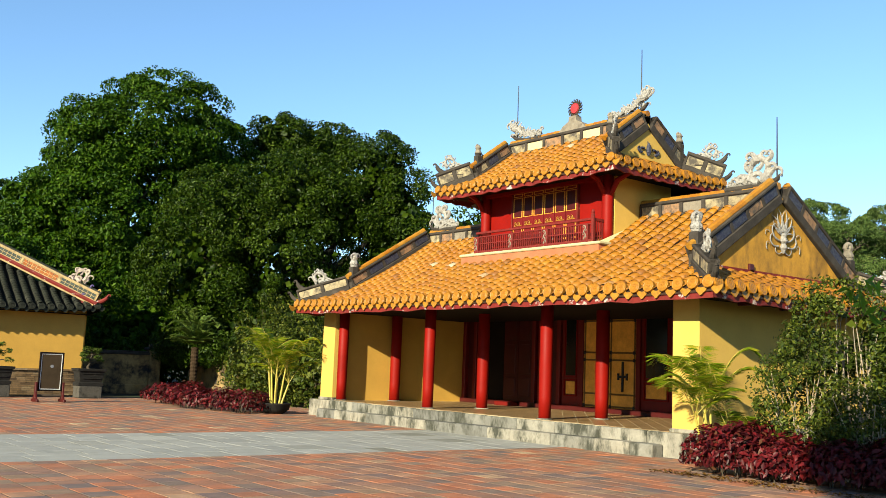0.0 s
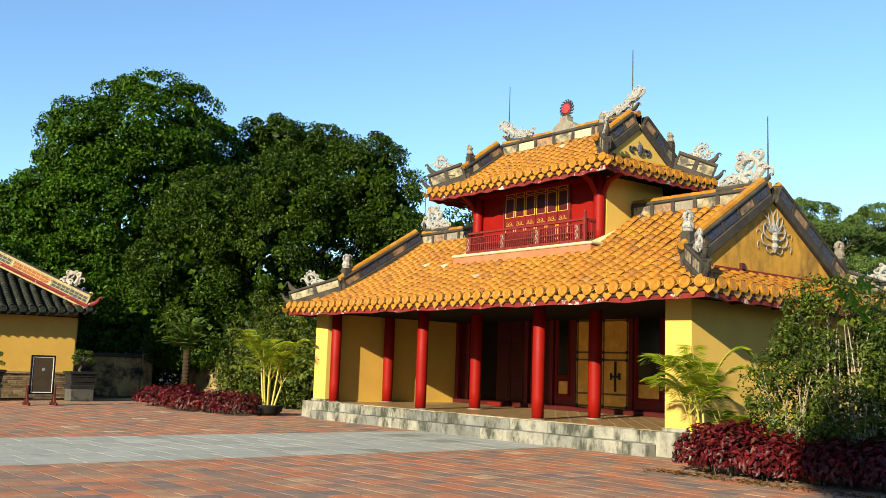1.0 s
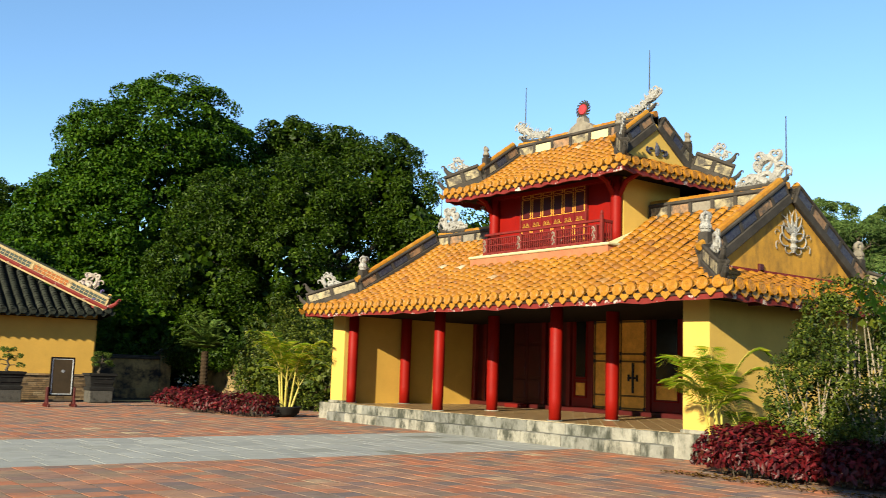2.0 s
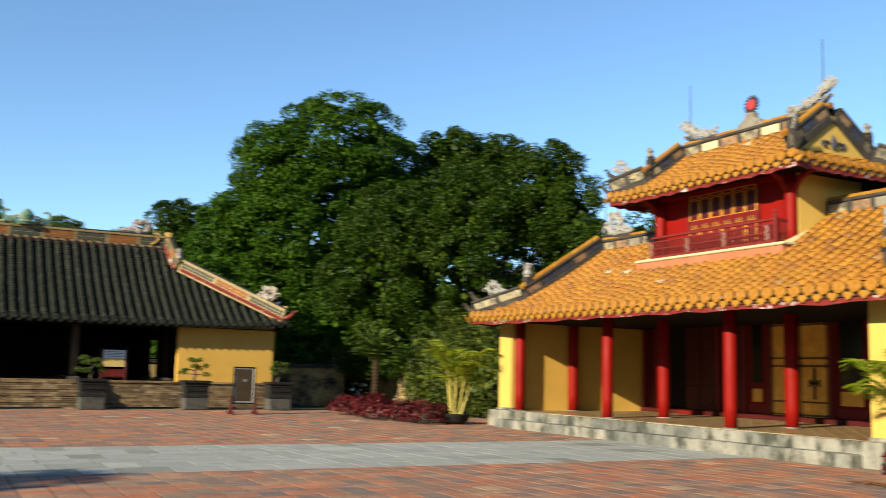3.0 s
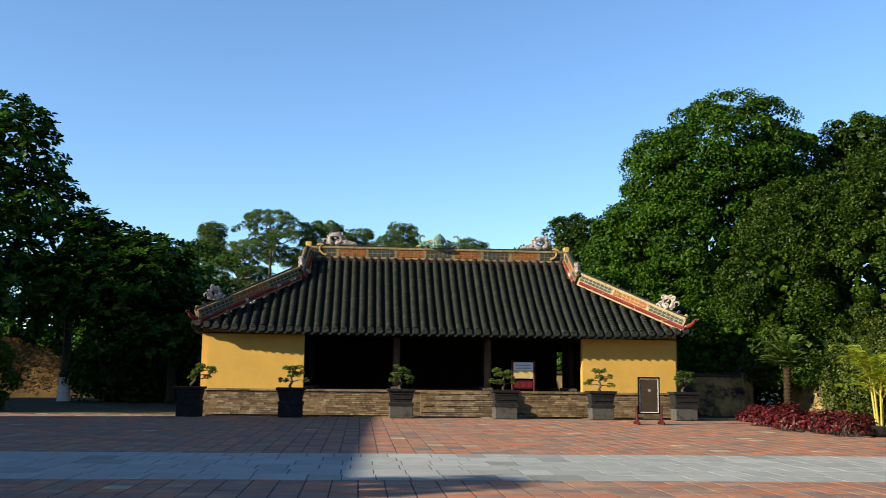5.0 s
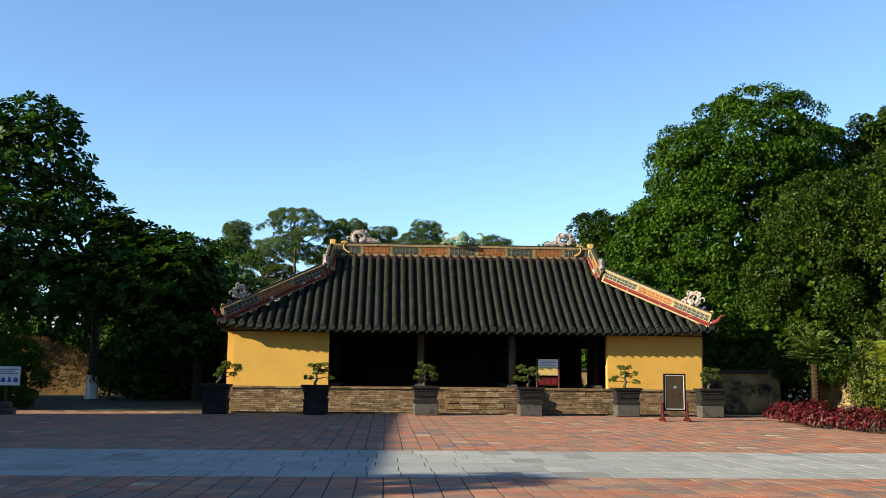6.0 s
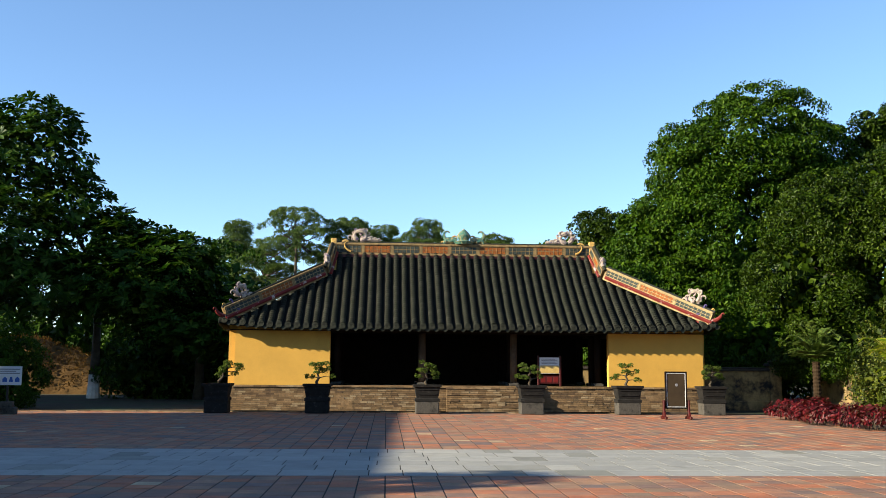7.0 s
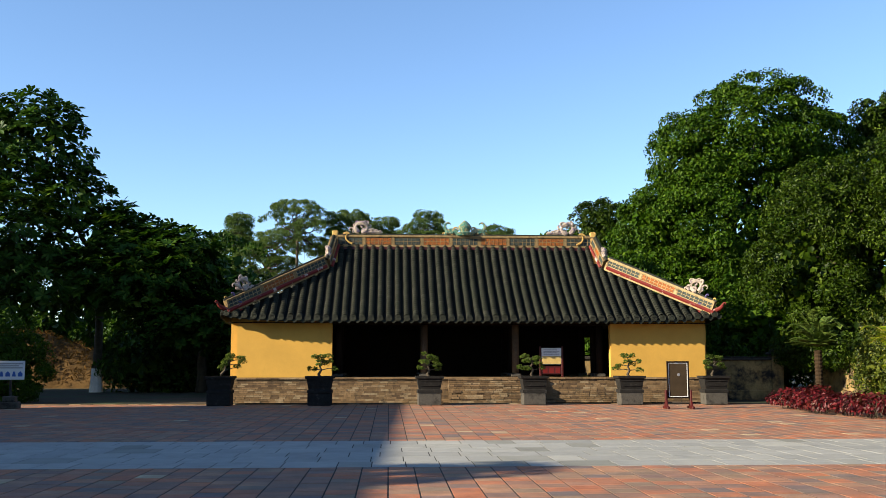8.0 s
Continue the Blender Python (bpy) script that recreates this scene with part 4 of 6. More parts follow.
    part("balcony_sill", Shape().box(-2.45, 2.6, by - 0.2, -uy + 0.1, 4.46, 4.53, bevel=0.02), cream_lime, house, "cream plaster sill under the balcony")
    part("balcony_base", Shape().box(-2.4, 2.55, by - 0.16, -uy + 0.1, 4.15, 4.455), pink_lime, house, "faded pink plaster base")
    for s in (-1, 1):
        c0, c1 = Vector((s * (ux + 0.18), -uy - 0.35, 4.5)), Vector((s * (ux + 0.18), -0.2, 5.02))
        part("wall_trim", Shape().tube([c0, c1], 0.1, 6), cream_lime, house)
        part("wall_trim", Shape().tube([c0 + Vector((s * 0.08, 0, -0.14)), c1 + Vector((s * 0.08, 0, -0.14))], 0.09, 6), pink_lime, house)
    L0, L1 = -1.98, 2.22
    rail = part("balcony_rail", Shape().box(L0, L1, by - 0.035, by + 0.035, 5.06, 5.12, bevel=0.01).box(L0, L1, by - 0.022, by + 0.022, 4.97, 5.0).box(L0, L1, by - 0.03, by + 0.03, 4.56, 4.62), red_old, house, "weathered red timber balustrade")
    xs = (-1.94, -0.60, 0.66, 2.0)
    for i, x in enumerate(xs):
        newel = part("newel", Shape().box(x - 0.085, x + 0.085, by - 0.05, by + 0.05, 4.53, 5.0, bevel=0.012), red_old, house)
        carve = Shape()
        for k in range(4):
            curl(carve, x - 0.03 + 0.05 * (k % 2), 4.62 + k * 0.085, 0.12, 200 if k % 2 else -200, 90, by - 0.052, 0.16, 1.0, 4)
        part("carving", carve, mortar_pale, newel, "worn pale carving")
        if i < 3:
            n = 17
            for k in range(1, n):
                xx = x + (xs[i + 1] - x) * k / n
                if abs(xx - x) > 0.1 and abs(xx - xs[i + 1]) > 0.1:
                    part("baluster", Shape().box(xx - 0.013, xx + 0.013, by - 0.013, by + 0.013, 4.61, 4.98), red_old, rail)
            part("mid_rail", Shape().box(x + 0.09, xs[i + 1] - 0.09, by - 0.016, by + 0.016, 4.79, 4.815), red_old, rail)
    part("end_post", Shape().box(L1 - 0.05, L1 + 0.03, by - 0.04, by + 0.04, 4.53, 5.22, bevel=0.012).lathe([(0.03, 5.22), (0.045, 5.26), (0.02, 5.32)], 8, (L1 - 0.01, by, 0)), red_old, rail)
    for x in (L0 + 0.02, L1 - 0.02):
        part("side_rail", Shape().box(x - 0.025, x + 0.025, by, -uy, 5.06, 5.12).box(x - 0.02, x + 0.02, by, -uy, 4.56, 4.62), red_old, rail)
        for k in range(1, 6):
            yy = by + (-uy - by) * k / 6
            part("baluster", Shape().box(x - 0.013, x + 0.013, yy - 0.013, yy + 0.013, 4.61, 5.07), red_old, rail)
    for s in (-1, 1):
        for f in (0, 1):
            part("bracket", Shape().tube([(s * ux, -uy, 5.6), (s * (ux + 0.3 * f), -uy - 0.35 * (1 - f), 6.05), (s * (ux + 0.75 * f), -uy - 0.75 * (1 - f), 6.2)], [0.06, 0.07, 0.05], 6), red_lacquer, house)
    # upper soffit likewise, eave shade held in the wood's colour
    part("upper_soffit", Shape().box(-3.1, 3.1, -1.95, 1.95, 6.2, 6.23), dark_shaded_wood, house)
    part("upper_beam", Shape().box(-ux - 0.1, ux + 0.1, -uy - 0.1, -uy + 0.1, 6.12, 6.3), red_lacquer, house)

    top = Roof(3.25, 2.05, 6.24, 7.55, 2.45, 1.3, 0.05, 0.06)
    tiled(top, house, 0.30, 0.108, 0.20, gold_tile, gold_tile_one, pan_tile, gold_cap, red_fascia, single_rows=2, high=0.56, lip=0.5, lift=0.034)
    for s in (-1, 1):
        zb = top.prof(top.yv)
        gable = part("gable", Shape().prism([(-1.2, zb), (1.2, zb), (0, 7.62)], 0.16, pose(s * 2.4, 0, 0, 0, 0, 90)), pale_lime, house, "small yellow gable with a blue relief")
        if s > 0:
            rel = Shape()
            for y, z, k, tn, st in ((-0.1, 0, 0.4, 170, 170), (0.1, 0, 0.4, -170, 10), (-0.15, -0.1, 0.35, -160, 190), (0.15, -0.1, 0.35, 160, -10), (0, -0.15, 0.4, 10, 90)):
                curl(rel, y * 1.6, z, k * 0.55, tn, st, 0, 0.16)
            rel.lathe([(0.03, -0.16), (0.07, -0.08), (0.06, 0.06), (0.02, 0.16)], 8)
            part("relief", rel, mosaic_blue, gable, m=pose(2.5, 0, 6.98, 0, 0, 90))
        for f in (-1, 1):
            peak, foot = Vector((s * 2.42, f * 0.08, 7.58)), Vector((s * 2.42, f * 1.28, top.prof(1.28) + 0.05))
            ridge_wall(house, peak, foot, 0.35, 0.2, mortar_grey, gold_cap if f < 0 else None, 3, (ridge_pink, mosaic_blue, ridge_cream), 0.06)
            corner = top.end(f * (top.b - 0.1), 0.1, s) + Vector((0, 0, 0.05))
            ridge_wall(house, foot + Vector((s * 0.04, f * 0.04, 0)), corner, 0.46, 0.17, mortar_grey, None, 2, (ridge_cream,))
            part("ridge_post", Shape().box(-0.09, 0.09, -0.09, 0.09, -0.1, 0.62, bevel=0.02).lathe([(0.07, 0.62), (0.1, 0.67), (0.03, 0.74)], 10), mortar_grey, house, m=Matrix.Translation(foot))
            out = math.degrees(math.atan2(corner.y - foot.y, corner.x - foot.x))
            orn = Shape()
            scroll(orn, Matrix.Translation(corner.lerp(foot, 0.32) + Vector((0, 0, 0.48))) @ pose(0, 0, 0, 0, 0, out), 0.72, 1, 5 + s + f, 0.9)
            part("ornament", orn, porcelain, house, "grey-white mosaic scroll dragon")
            for name, lift, reach, r in (("corner_keel", 0.42, 0.14, 0.09), ("corner_horn", -0.01, 0.26, 0.08)):
                horn = Shape()
                boat(horn, -0.62, reach, lift, 0.24, r, 0.08)
                part(name, horn, mortar_grey, house, m=Matrix.Translation(corner) @ pose(0, 0, 0, 0, 0, out))
            lion = Shape().lathe([(0.07, 0.0), (0.10, 0.08), (0.06, 0.16), (0.09, 0.21), (0.03, 0.3)], 9)
            for k in range(5):
                curl(lion, 0.05 * math.cos(k * 0.9), 0.04 + 0.05 * k, 0.13, 190 if k % 2 else -190, 40 + 45 * (k % 3), 0.05 * math.sin(k * 2.1), 0.22, 1.2, 6)
            part("ornament", lion, mortar_pale, house, "weathered mosaic lion on the ridge post", m=Matrix.Translation(foot + Vector((0, 0, 0.62))) @ pose(0, 0, 0, 0, 0, 90))
    ridge_wall(house, Vector((-2.45, 0, 7.45)), Vector((2.45, 0, 7.45)), 0.42, 0.24, mortar_grey, gold_cap, 7, (ridge_cream, cream_lime, ridge_pink))
    for s in (-1, 1):
        sh = Shape()
        dragon(sh, pose(s * 1.86, 0, 7.86), 1.32, s, 30 + s, 0.92)
        keel = Shape()
        boat(keel, 1.2, 2.4, 7.9, 0.2, 0.075, 0.09)
        part("ridge_keel", keel, mortar_grey, house, m=pose(0, 0, 0) if s > 0 else pose(0, 0, 0, 0, 0, 180))
        part("ornament", sh, porcelain, house, "grey-white mosaic scroll dragon")
        part("lightning_rod", Shape().tube([(s * 2.25, 0, 7.8), (s * 2.25, 0, 9.55)], [0.02, 0.010], 6), iron, house)
    part("orb_stand", Shape().prism([(-0.5, 7.86), (0.5, 7.86), (0.34, 8.02), (0.14, 8.12), (0.12, 8.25), (-0.12, 8.25), (-0.14, 8.12), (-0.34, 8.02)], 0.22), mortar_pale, house)
    orb = part("orb", Shape().lathe([(0.01, -0.06), (0.13, -0.05), (0.155, 0.0), (0.13, 0.05), (0.01, 0.06)], 16), orb_red, house, "red disc with a flame rim", m=pose(0, 0, 8.47, 90))
    fl = Shape()
    for k in range(16):
        a = math.radians(k * 360 / 16)
        curl(fl, 0.15 * math.cos(a), 0.15 * math.sin(a), 0.085, 70, math.degrees(a), 0, 0.42)
    part("flames", fl, mortar_grey, orb, m=pose(0, 0, 0, -90))
    return house


build_gate()


# ---- the side hall with dark tiles ----
def build_hall():
    house = thing("side_hall", "long low yellow hall with dark tiled roof and open front", "temple", pose(3.1, 39.5, 0))
    A, B = 8.75, 3.5
    PL = 0.92
    # brick plinth, course by course
    core = part("plinth", Shape().box(-A + 0.03, A - 0.03, -B + 0.012, B, 0, PL - 0.01), lime_joint, house)
    rng = random.Random(12)
    bricks = []
    singles = []
    courses = 13
    h = PL / courses
    for c in range(courses):
        x = -A - rng.random() * 0.25
        while x < A:
            w = rng.uniform(0.24, 0.34)
            x0, x1 = max(x, -A), min(x + w, A)
            out = rng.gauss(0.0, 0.005) + (0.05 if c == courses - 1 else 0.02 if c < 2 else 0)
            if x1 - x0 > 0.05:
                y0 = -B - out
                pts = [(x0 + 0.004, y0, c * h + 0.004), (x1 - 0.004, y0, c * h + 0.004), (x1 - 0.004, y0, (c + 1) * h - 0.006), (x0 + 0.004, y0, (c + 1) * h - 0.006)]
                pts += [(px, -B + 0.06, pz) for px, _, pz in pts]
                bricks.append(pts)
            x += w
    quads("bricks", np.array(bricks), 8, [(0, 1, 2, 3), (3, 2, 6, 7), (1, 0, 4, 5), (0, 3, 7, 4), (2, 1, 5, 6)], old_brick, core, kind="stuff").data.shade_flat()
    # brick steps in the middle bay, course by course
    for k in range(4):
        y0 = -B - 0.40 + 0.09 * k
        step = part("step", Shape().box(-0.88, 2.58, y0 + 0.03, -B - 0.02, 0.22 * k, 0.22 * (k + 1) - 0.01), joint_dirt, house)
        pts = []
        for c in range(3):
            x = -0.9 - rng.random() * 0.2
            while x < 2.6:
                w = rng.uniform(0.24, 0.34)
                xa, xb = max(x, -0.9), min(x + w, 2.6)
                if xb - xa > 0.05:
                    z0, z1 = 0.22 * k + c * 0.0733, 0.22 * k + (c + 1) * 0.0733
                    yy = y0 - rng.gauss(0, 0.005) - (0.025 if c == 2 else 0)
                    q = [(xa + 0.004, yy, z0 + 0.004), (xb - 0.004, yy, z0 + 0.004), (xb - 0.004, yy, z1 - 0.005), (xa + 0.004, yy, z1 - 0.005)]
                    pts.append(q + [(px, yy + 0.14, pz) for px, _, pz in q])
                x += w
        quads("bricks", np.array(pts), 8, [(0, 1, 2, 3), (3, 2, 6, 7), (1, 0, 4, 5), (0, 3, 7, 4), (2, 1, 5, 6)], old_brick, step, kind="stuff").data.shade_flat()
    for x0, x1 in ((-A + 0.12, -5.17), (5.17, A)):
        part("front_wall", Shape().box(x0, x1, -B + 0.06, -B + 0.36, PL, 3.15), yellow_lime, house, "sunlit yellow limewashed wall")
    for s in (-1, 1):
        part("end_wall", Shape().box(s * A - 0.15, s * A + 0.15, -B + 0.37, B, PL, 3.4), yellow_lime, house)
    # rear wall in the near-black wood that stands for the unlit interior
    part("rear_wall", Shape().box(-A, 5.52, B - 0.3, B, PL, 3.5).box(6.05, 6.28, B - 0.3, B, PL, 3.5).box(6.36, A, B - 0.3, B, PL, 3.5).box(5.52, 6.05, B - 0.3, B, 2.55, 3.5).box(6.28, 6.36, B - 0.3, B, 2.4, 3.5).box(5.52, 6.05, B - 0.2, B - 0.12, 1.74, 1.8), dark_shaded_wood, house)
    part("floor", Shape().box(-A, A, -B + 0.1, B, PL - 0.02, PL), floor_tile, house)
    for x in (-5.0, -1.75, 1.75, 5.0):
        for y in (-B + 1.2, -1.2, 1.2):
            # inner columns take the near-black wood, their shade being in the colour
            col = part("column", Shape().lathe([(0.13, PL), (0.14, 2.0), (0.13, 4.5 if y > -2 else 3.3)], 14, (x, y, 0)), grey_wood if y < -2 and x > -4 and x < 4 else dark_shaded_wood, house, smooth=True)
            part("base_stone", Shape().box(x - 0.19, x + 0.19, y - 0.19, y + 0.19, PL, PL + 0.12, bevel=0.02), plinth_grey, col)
    # beam and soffit: shade under the roof painted in by the same wood
    part("beam", Shape().box(-5.2, 5.2, -B + 0.2, -B + 0.4, 2.85, 3.1), dark_shaded_wood, house)
    part("soffit", Shape().box(-A - 0.2, A + 0.2, -B - 0.05, B + 0.3, 2.9, 2.93), dark_shaded_wood, house)
    roof = Roof(9.12, 4.1, 3.02, 6.2, 5.45, 1.2, 0.05, 0.2)
    tiled(roof, house, 0.325, 0.115, 0.15, dark_tile, dark_tile, dark_pan, dark_tile, None)
    for s in (-1, 1):
        zb = roof.prof(roof.yv)
        part("gable", Shape().prism([(-1.15, zb), (1.15, zb), (0, 6.3)], 0.2, pose(s * 5.25, 0, 0, 0, 0, 90)), yellow_lime, house)
        for f in (-1, 1):
            top, foot = Vector((s * 5.3, f * 0.05, 6.3)), Vector((s * 5.5, f * 1.2, roof.prof(1.2) + 0.10))
            ridge_wall(house, top, foot, 0.34, 0.24, mortar_ochre, dark_tile, 3, (mosaic_green, mosaic_orange), 0.05)
            corner = roof.end(f * (roof.b - 0.15), 0.06, s) + Vector((0, 0, 0.06))
            # sun-facing east hips get paler plaster, west ones darker: light put into colour
            rib = ridge_wall(house, foot + Vector((s * 0.05, f * 0.05, 0)), corner, 0.40, 0.22, mortar_cream if s > 0 else mortar_ochre, dark_tile, 3, (mosaic_green, mosaic_orange, mosaic_green), 0.045, mortar_cream)
            for w, drop in ((0.15, -0.03),):
                d0, d1 = foot + Vector((s * 0.05, f * (0.05 + w), drop)), corner + Vector((0, f * w, drop))
                part("red_bedding", Shape().tube([d0, d1], 0.075, 6), red_fascia, house)
            d0, d1 = top + Vector((s * 0.02, f * 0.1, -0.1)), foot + Vector((-s * 0.16, f * 0.05, -0.02))
            part("red_bedding", Shape().tube([d0 + Vector((-s * 0.16, 0, 0)), d1], 0.07, 6), red_fascia, house)
            out = math.degrees(math.atan2(corner.y - foot.y, corner.x - foot.x))
            at = Matrix.Translation(corner) @ pose(0, 0, 0, 0, 0, out)
            orn = Shape()
            scroll(orn, Matrix.Translation(corner.lerp(foot, 0.17) + Vector((0, 0, 0.40))) @ pose(0, 0, 0, 0, 0, out), 1.15, 1, 40 + s + f, 0.85)
            part("ornament", orn, shell_mosaic, house, "cream and violet mosaic scroll dragon")
            for name, x0, x1, lift, r, mat in (("corner_horn", -0.7, 0.42, -0.02, 0.11, red_fascia), ("yellow_scroll", -0.5, 0.06, 0.16, 0.10, glaze_yellow), ("violet_scroll", -0.5, -0.22, 0.32, 0.10, glaze_purple)):
                horn = Shape()
                boat(horn, x0, x1, lift, 0.26, r, 0.11)
                part(name, horn, mat, house, m=at)
            fig = Shape().lathe([(0.09, 0), (0.12, 0.1), (0.07, 0.22), (0.10, 0.32), (0.07, 0.42), (0.02, 0.47)], 8)
            for k in range(4):
                curl(fig, 0.05 * (-1) ** k, 0.08 + 0.08 * k, 0.18, 190 * (-1) ** k, 90 - 50 * (-1) ** k, 0.0, 0.2)
            part("finial", fig, shell_mosaic, house, m=Matrix.Translation(foot + Vector((0, 0, 0.34))))
    ridge_wall(house, Vector((-5.3, 0, 6.1)), Vector((5.3, 0, 6.1)), 0.52, 0.26, mortar_ochre, dark_tile, 9, (mosaic_green, mosaic_orange), 0.05, mortar_ochre)
    part("red_bedding", Shape().box(-5.2, 5.2, -0.2, 0.2, 6.02, 6.13), dark_red, house)
    for s in (-1, 1):
        sh = Shape()
        scroll(sh, pose(s * 4.05, 0, 6.66), 1.4, s, 50 + s, 0.7)
        part("ornament", sh, shell_mosaic, house, "cream and violet mosaic scroll dragon")
        up = Shape()
        curl(up, s * 5.0, 6.58, 0.34, s * 170, 120 if s > 0 else 60, 0, 0.2)
        up.box(s * 5.3 - 0.12, s * 5.3 + 0.12, -0.14, 0.14, 6.2, 6.8, bevel=0.03)
        curl(up, s * 4.6, 6.26, 0.36, s * 90, 90 - s * 70, -0.16, 0.13)
        part("ridge_end", up, glaze_yellow, house, "yellow scrolled ridge end")
    jewel = Shape().lathe([(0.35, 6.62), (0.42, 6.72), (0.2, 6.8), (0.25, 6.9), (0.28, 7.0), (0.18, 7.14), (0.03, 7.26)], 14)
    for tn, st, x, k in ((170, 150, -0.3, 0.6), (-170, 30, 0.3, 0.6), (-150, 170, -0.5, 0.5), (150, 10, 0.5, 0.5)):
        curl(jewel, x, 6.75, k, tn, st, 0, 0.2)
    wings = Shape()
    for k in range(5):
        for sd in (-1, 1):
            curl(wings, sd * (0.3 + 0.11 * k), 6.66, 0.42 - 0.05 * k, sd * (170 if k % 2 else -170), 90 - sd * 35, 0.05 * (k % 2), 0.17)
    part("jewel_scrolls", wings, glaze_yellow, house, "yellow scrolls beside the jewel")
    part("jewel", jewel, glaze_green, house, "green and white mosaic jewel on lotus scrolls")
    return house


build_hall()


# ---- trees and plants ----
def unit(v):
    return v / np.maximum(np.linalg.norm(v, axis=-1, keepdims=True), 1e-9)


def leaf_points(rng, centres, normals, size, wide=0.5, droop=0.3, fold=0.15, spread=0.8):
    """Folded pointed leaves at the centres, roughly facing the normals: pieces x 5 points x 3."""
    n = len(centres)
    nrm = unit(normals + rng.normal(0, spread, (n, 3)))
    d = rng.normal(0, 1, (n, 3))
    d[:, 2] -= droop
    d = unit(d - nrm * (d * nrm).sum(1, keepdims=True))
    s = np.cross(d, nrm)
    L = (size * rng.uniform(0.65, 1.3, n))[:, None]
    w = L * wide * 0.5
    base = centres - d * L * 0.5
    up = nrm * L * fold
    return np.stack([base, base + d * L * 0.45 - s * w + up, base + d * L, base + d * L * 0.45 + s * w + up], 1)


LEAF_FACES = [(0, 2, 1), (0, 3, 2)]


def sphere_dirs(rng, n):
    return unit(rng.normal(0, 1, (n, 3)))


def crown_leaves(rng, lobes, clump, clumps, per, size, wide=0.5, inner=0.25, flat=0.75, droop=0.3, low_cut=-0.55, core=0):
    """Leaves in clumps over the skins of the lobes (x, y, z, rx, ry, rz)."""
    lobes = np.array(lobes, float)
    area = (lobes[:, 3] * lobes[:, 4] + lobes[:, 4] * lobes[:, 5] + lobes[:, 3] * lobes[:, 5])
    out = []
    for lobe, share in zip(lobes, area / area.sum()):
        k = max(6, int(clumps * share))
        d = sphere_dirs(rng, int(k * 1.8))
        d = d[d[:, 2] > low_cut][:k]
        depth = 1.06 - rng.random(len(d))[:, None] ** 1.5 * inner
        c = lobe[:3] + d * lobe[3:] * depth
        # leave out clumps that lie deep inside another lobe
        keep = np.ones(len(c), bool)
        for other in lobes:
            if other is not lobe:
                keep &= (((c - other[:3]) / other[3:]) ** 2).sum(1) > 0.55
        c, d = c[keep], d[keep]
        if not len(c):
            continue
        rad = clump * rng.uniform(0.55, 1.35, len(c))
        e = sphere_dirs(rng, len(c) * per).reshape(len(c), per, 3)
        e = unit(e + 0.55 * d[:, None] + np.array([0, 0, 0.25]))
        rr = rng.uniform(0.6, 1.05, (len(c), per, 1))
        p = c[:, None] + e * rr * rad[:, None, None] * np.array([1, 1, flat])
        nrm = unit(1.0 * e + 0.3 * d[:, None] + np.array([0, 0, 0.25]))
        out.append(leaf_points(rng, p.reshape(-1, 3), nrm.reshape(-1, 3), size, wide, droop))
        if core:
            g = sphere_dirs(rng, core)
            out.append(leaf_points(rng, lobe[:3] + g * lobe[3:] * rng.uniform(0.4, 0.8, (core, 1)), g, size * 2.2, 0.8, droop))
    return np.concatenate(out)


def whorl_leaves(rng, lobes, count, size, per=9, wide=0.36, inner=0.45, core=200):
    """Rosettes of large leaves at the twig ends over the lobes, with a dark inner mass."""
    lobes = np.array(lobes, float)
    area = lobes[:, 3] * lobes[:, 4] + lobes[:, 4] * lobes[:, 5] + lobes[:, 3] * lobes[:, 5]
    out = []
    for lobe, share in zip(lobes, area / area.sum()):
        k = int(count * share)
        d = sphere_dirs(rng, k)
        d[:, 2] = np.where(d[:, 2] < -0.5, -d[:, 2], d[:, 2])
        c = lobe[:3] + d * lobe[3:] * (1.08 - rng.random((k, 1)) ** 1.4 * inner)
        axis = unit(0.6 * d + np.array([0, 0, 0.8]) + rng.normal(0, 0.25, (k, 3)))
        a = unit(np.cross(axis, rng.normal(0, 1, (k, 3))))
        b = np.cross(axis, a)
        L = size * rng.uniform(0.75, 1.25, (k, 1))
        for i in range(per):
            ang = 2 * math.pi * i / per + rng.normal(0, 0.2, (k, 1))
            q = unit(a * np.cos(ang) + b * np.sin(ang) + axis * rng.uniform(0.05, 0.7, (k, 1)))
            side = unit(np.cross(q, axis)) * L * wide * 0.5
            mid = c + q * L * 0.62 + axis * L * 0.05
            out.append(np.stack([c, mid - side, c + q * L - axis * L * rng.uniform(0.0, 0.25, (k, 1)), mid + side], 1))
        g = sphere_dirs(rng, core)
        out.append(leaf_points(rng, lobe[:3] + g * lobe[3:] * rng.uniform(0.35, 0.8, (core, 1)), g, size * 1.1, 0.6, 0.3))
    return np.concatenate(out)


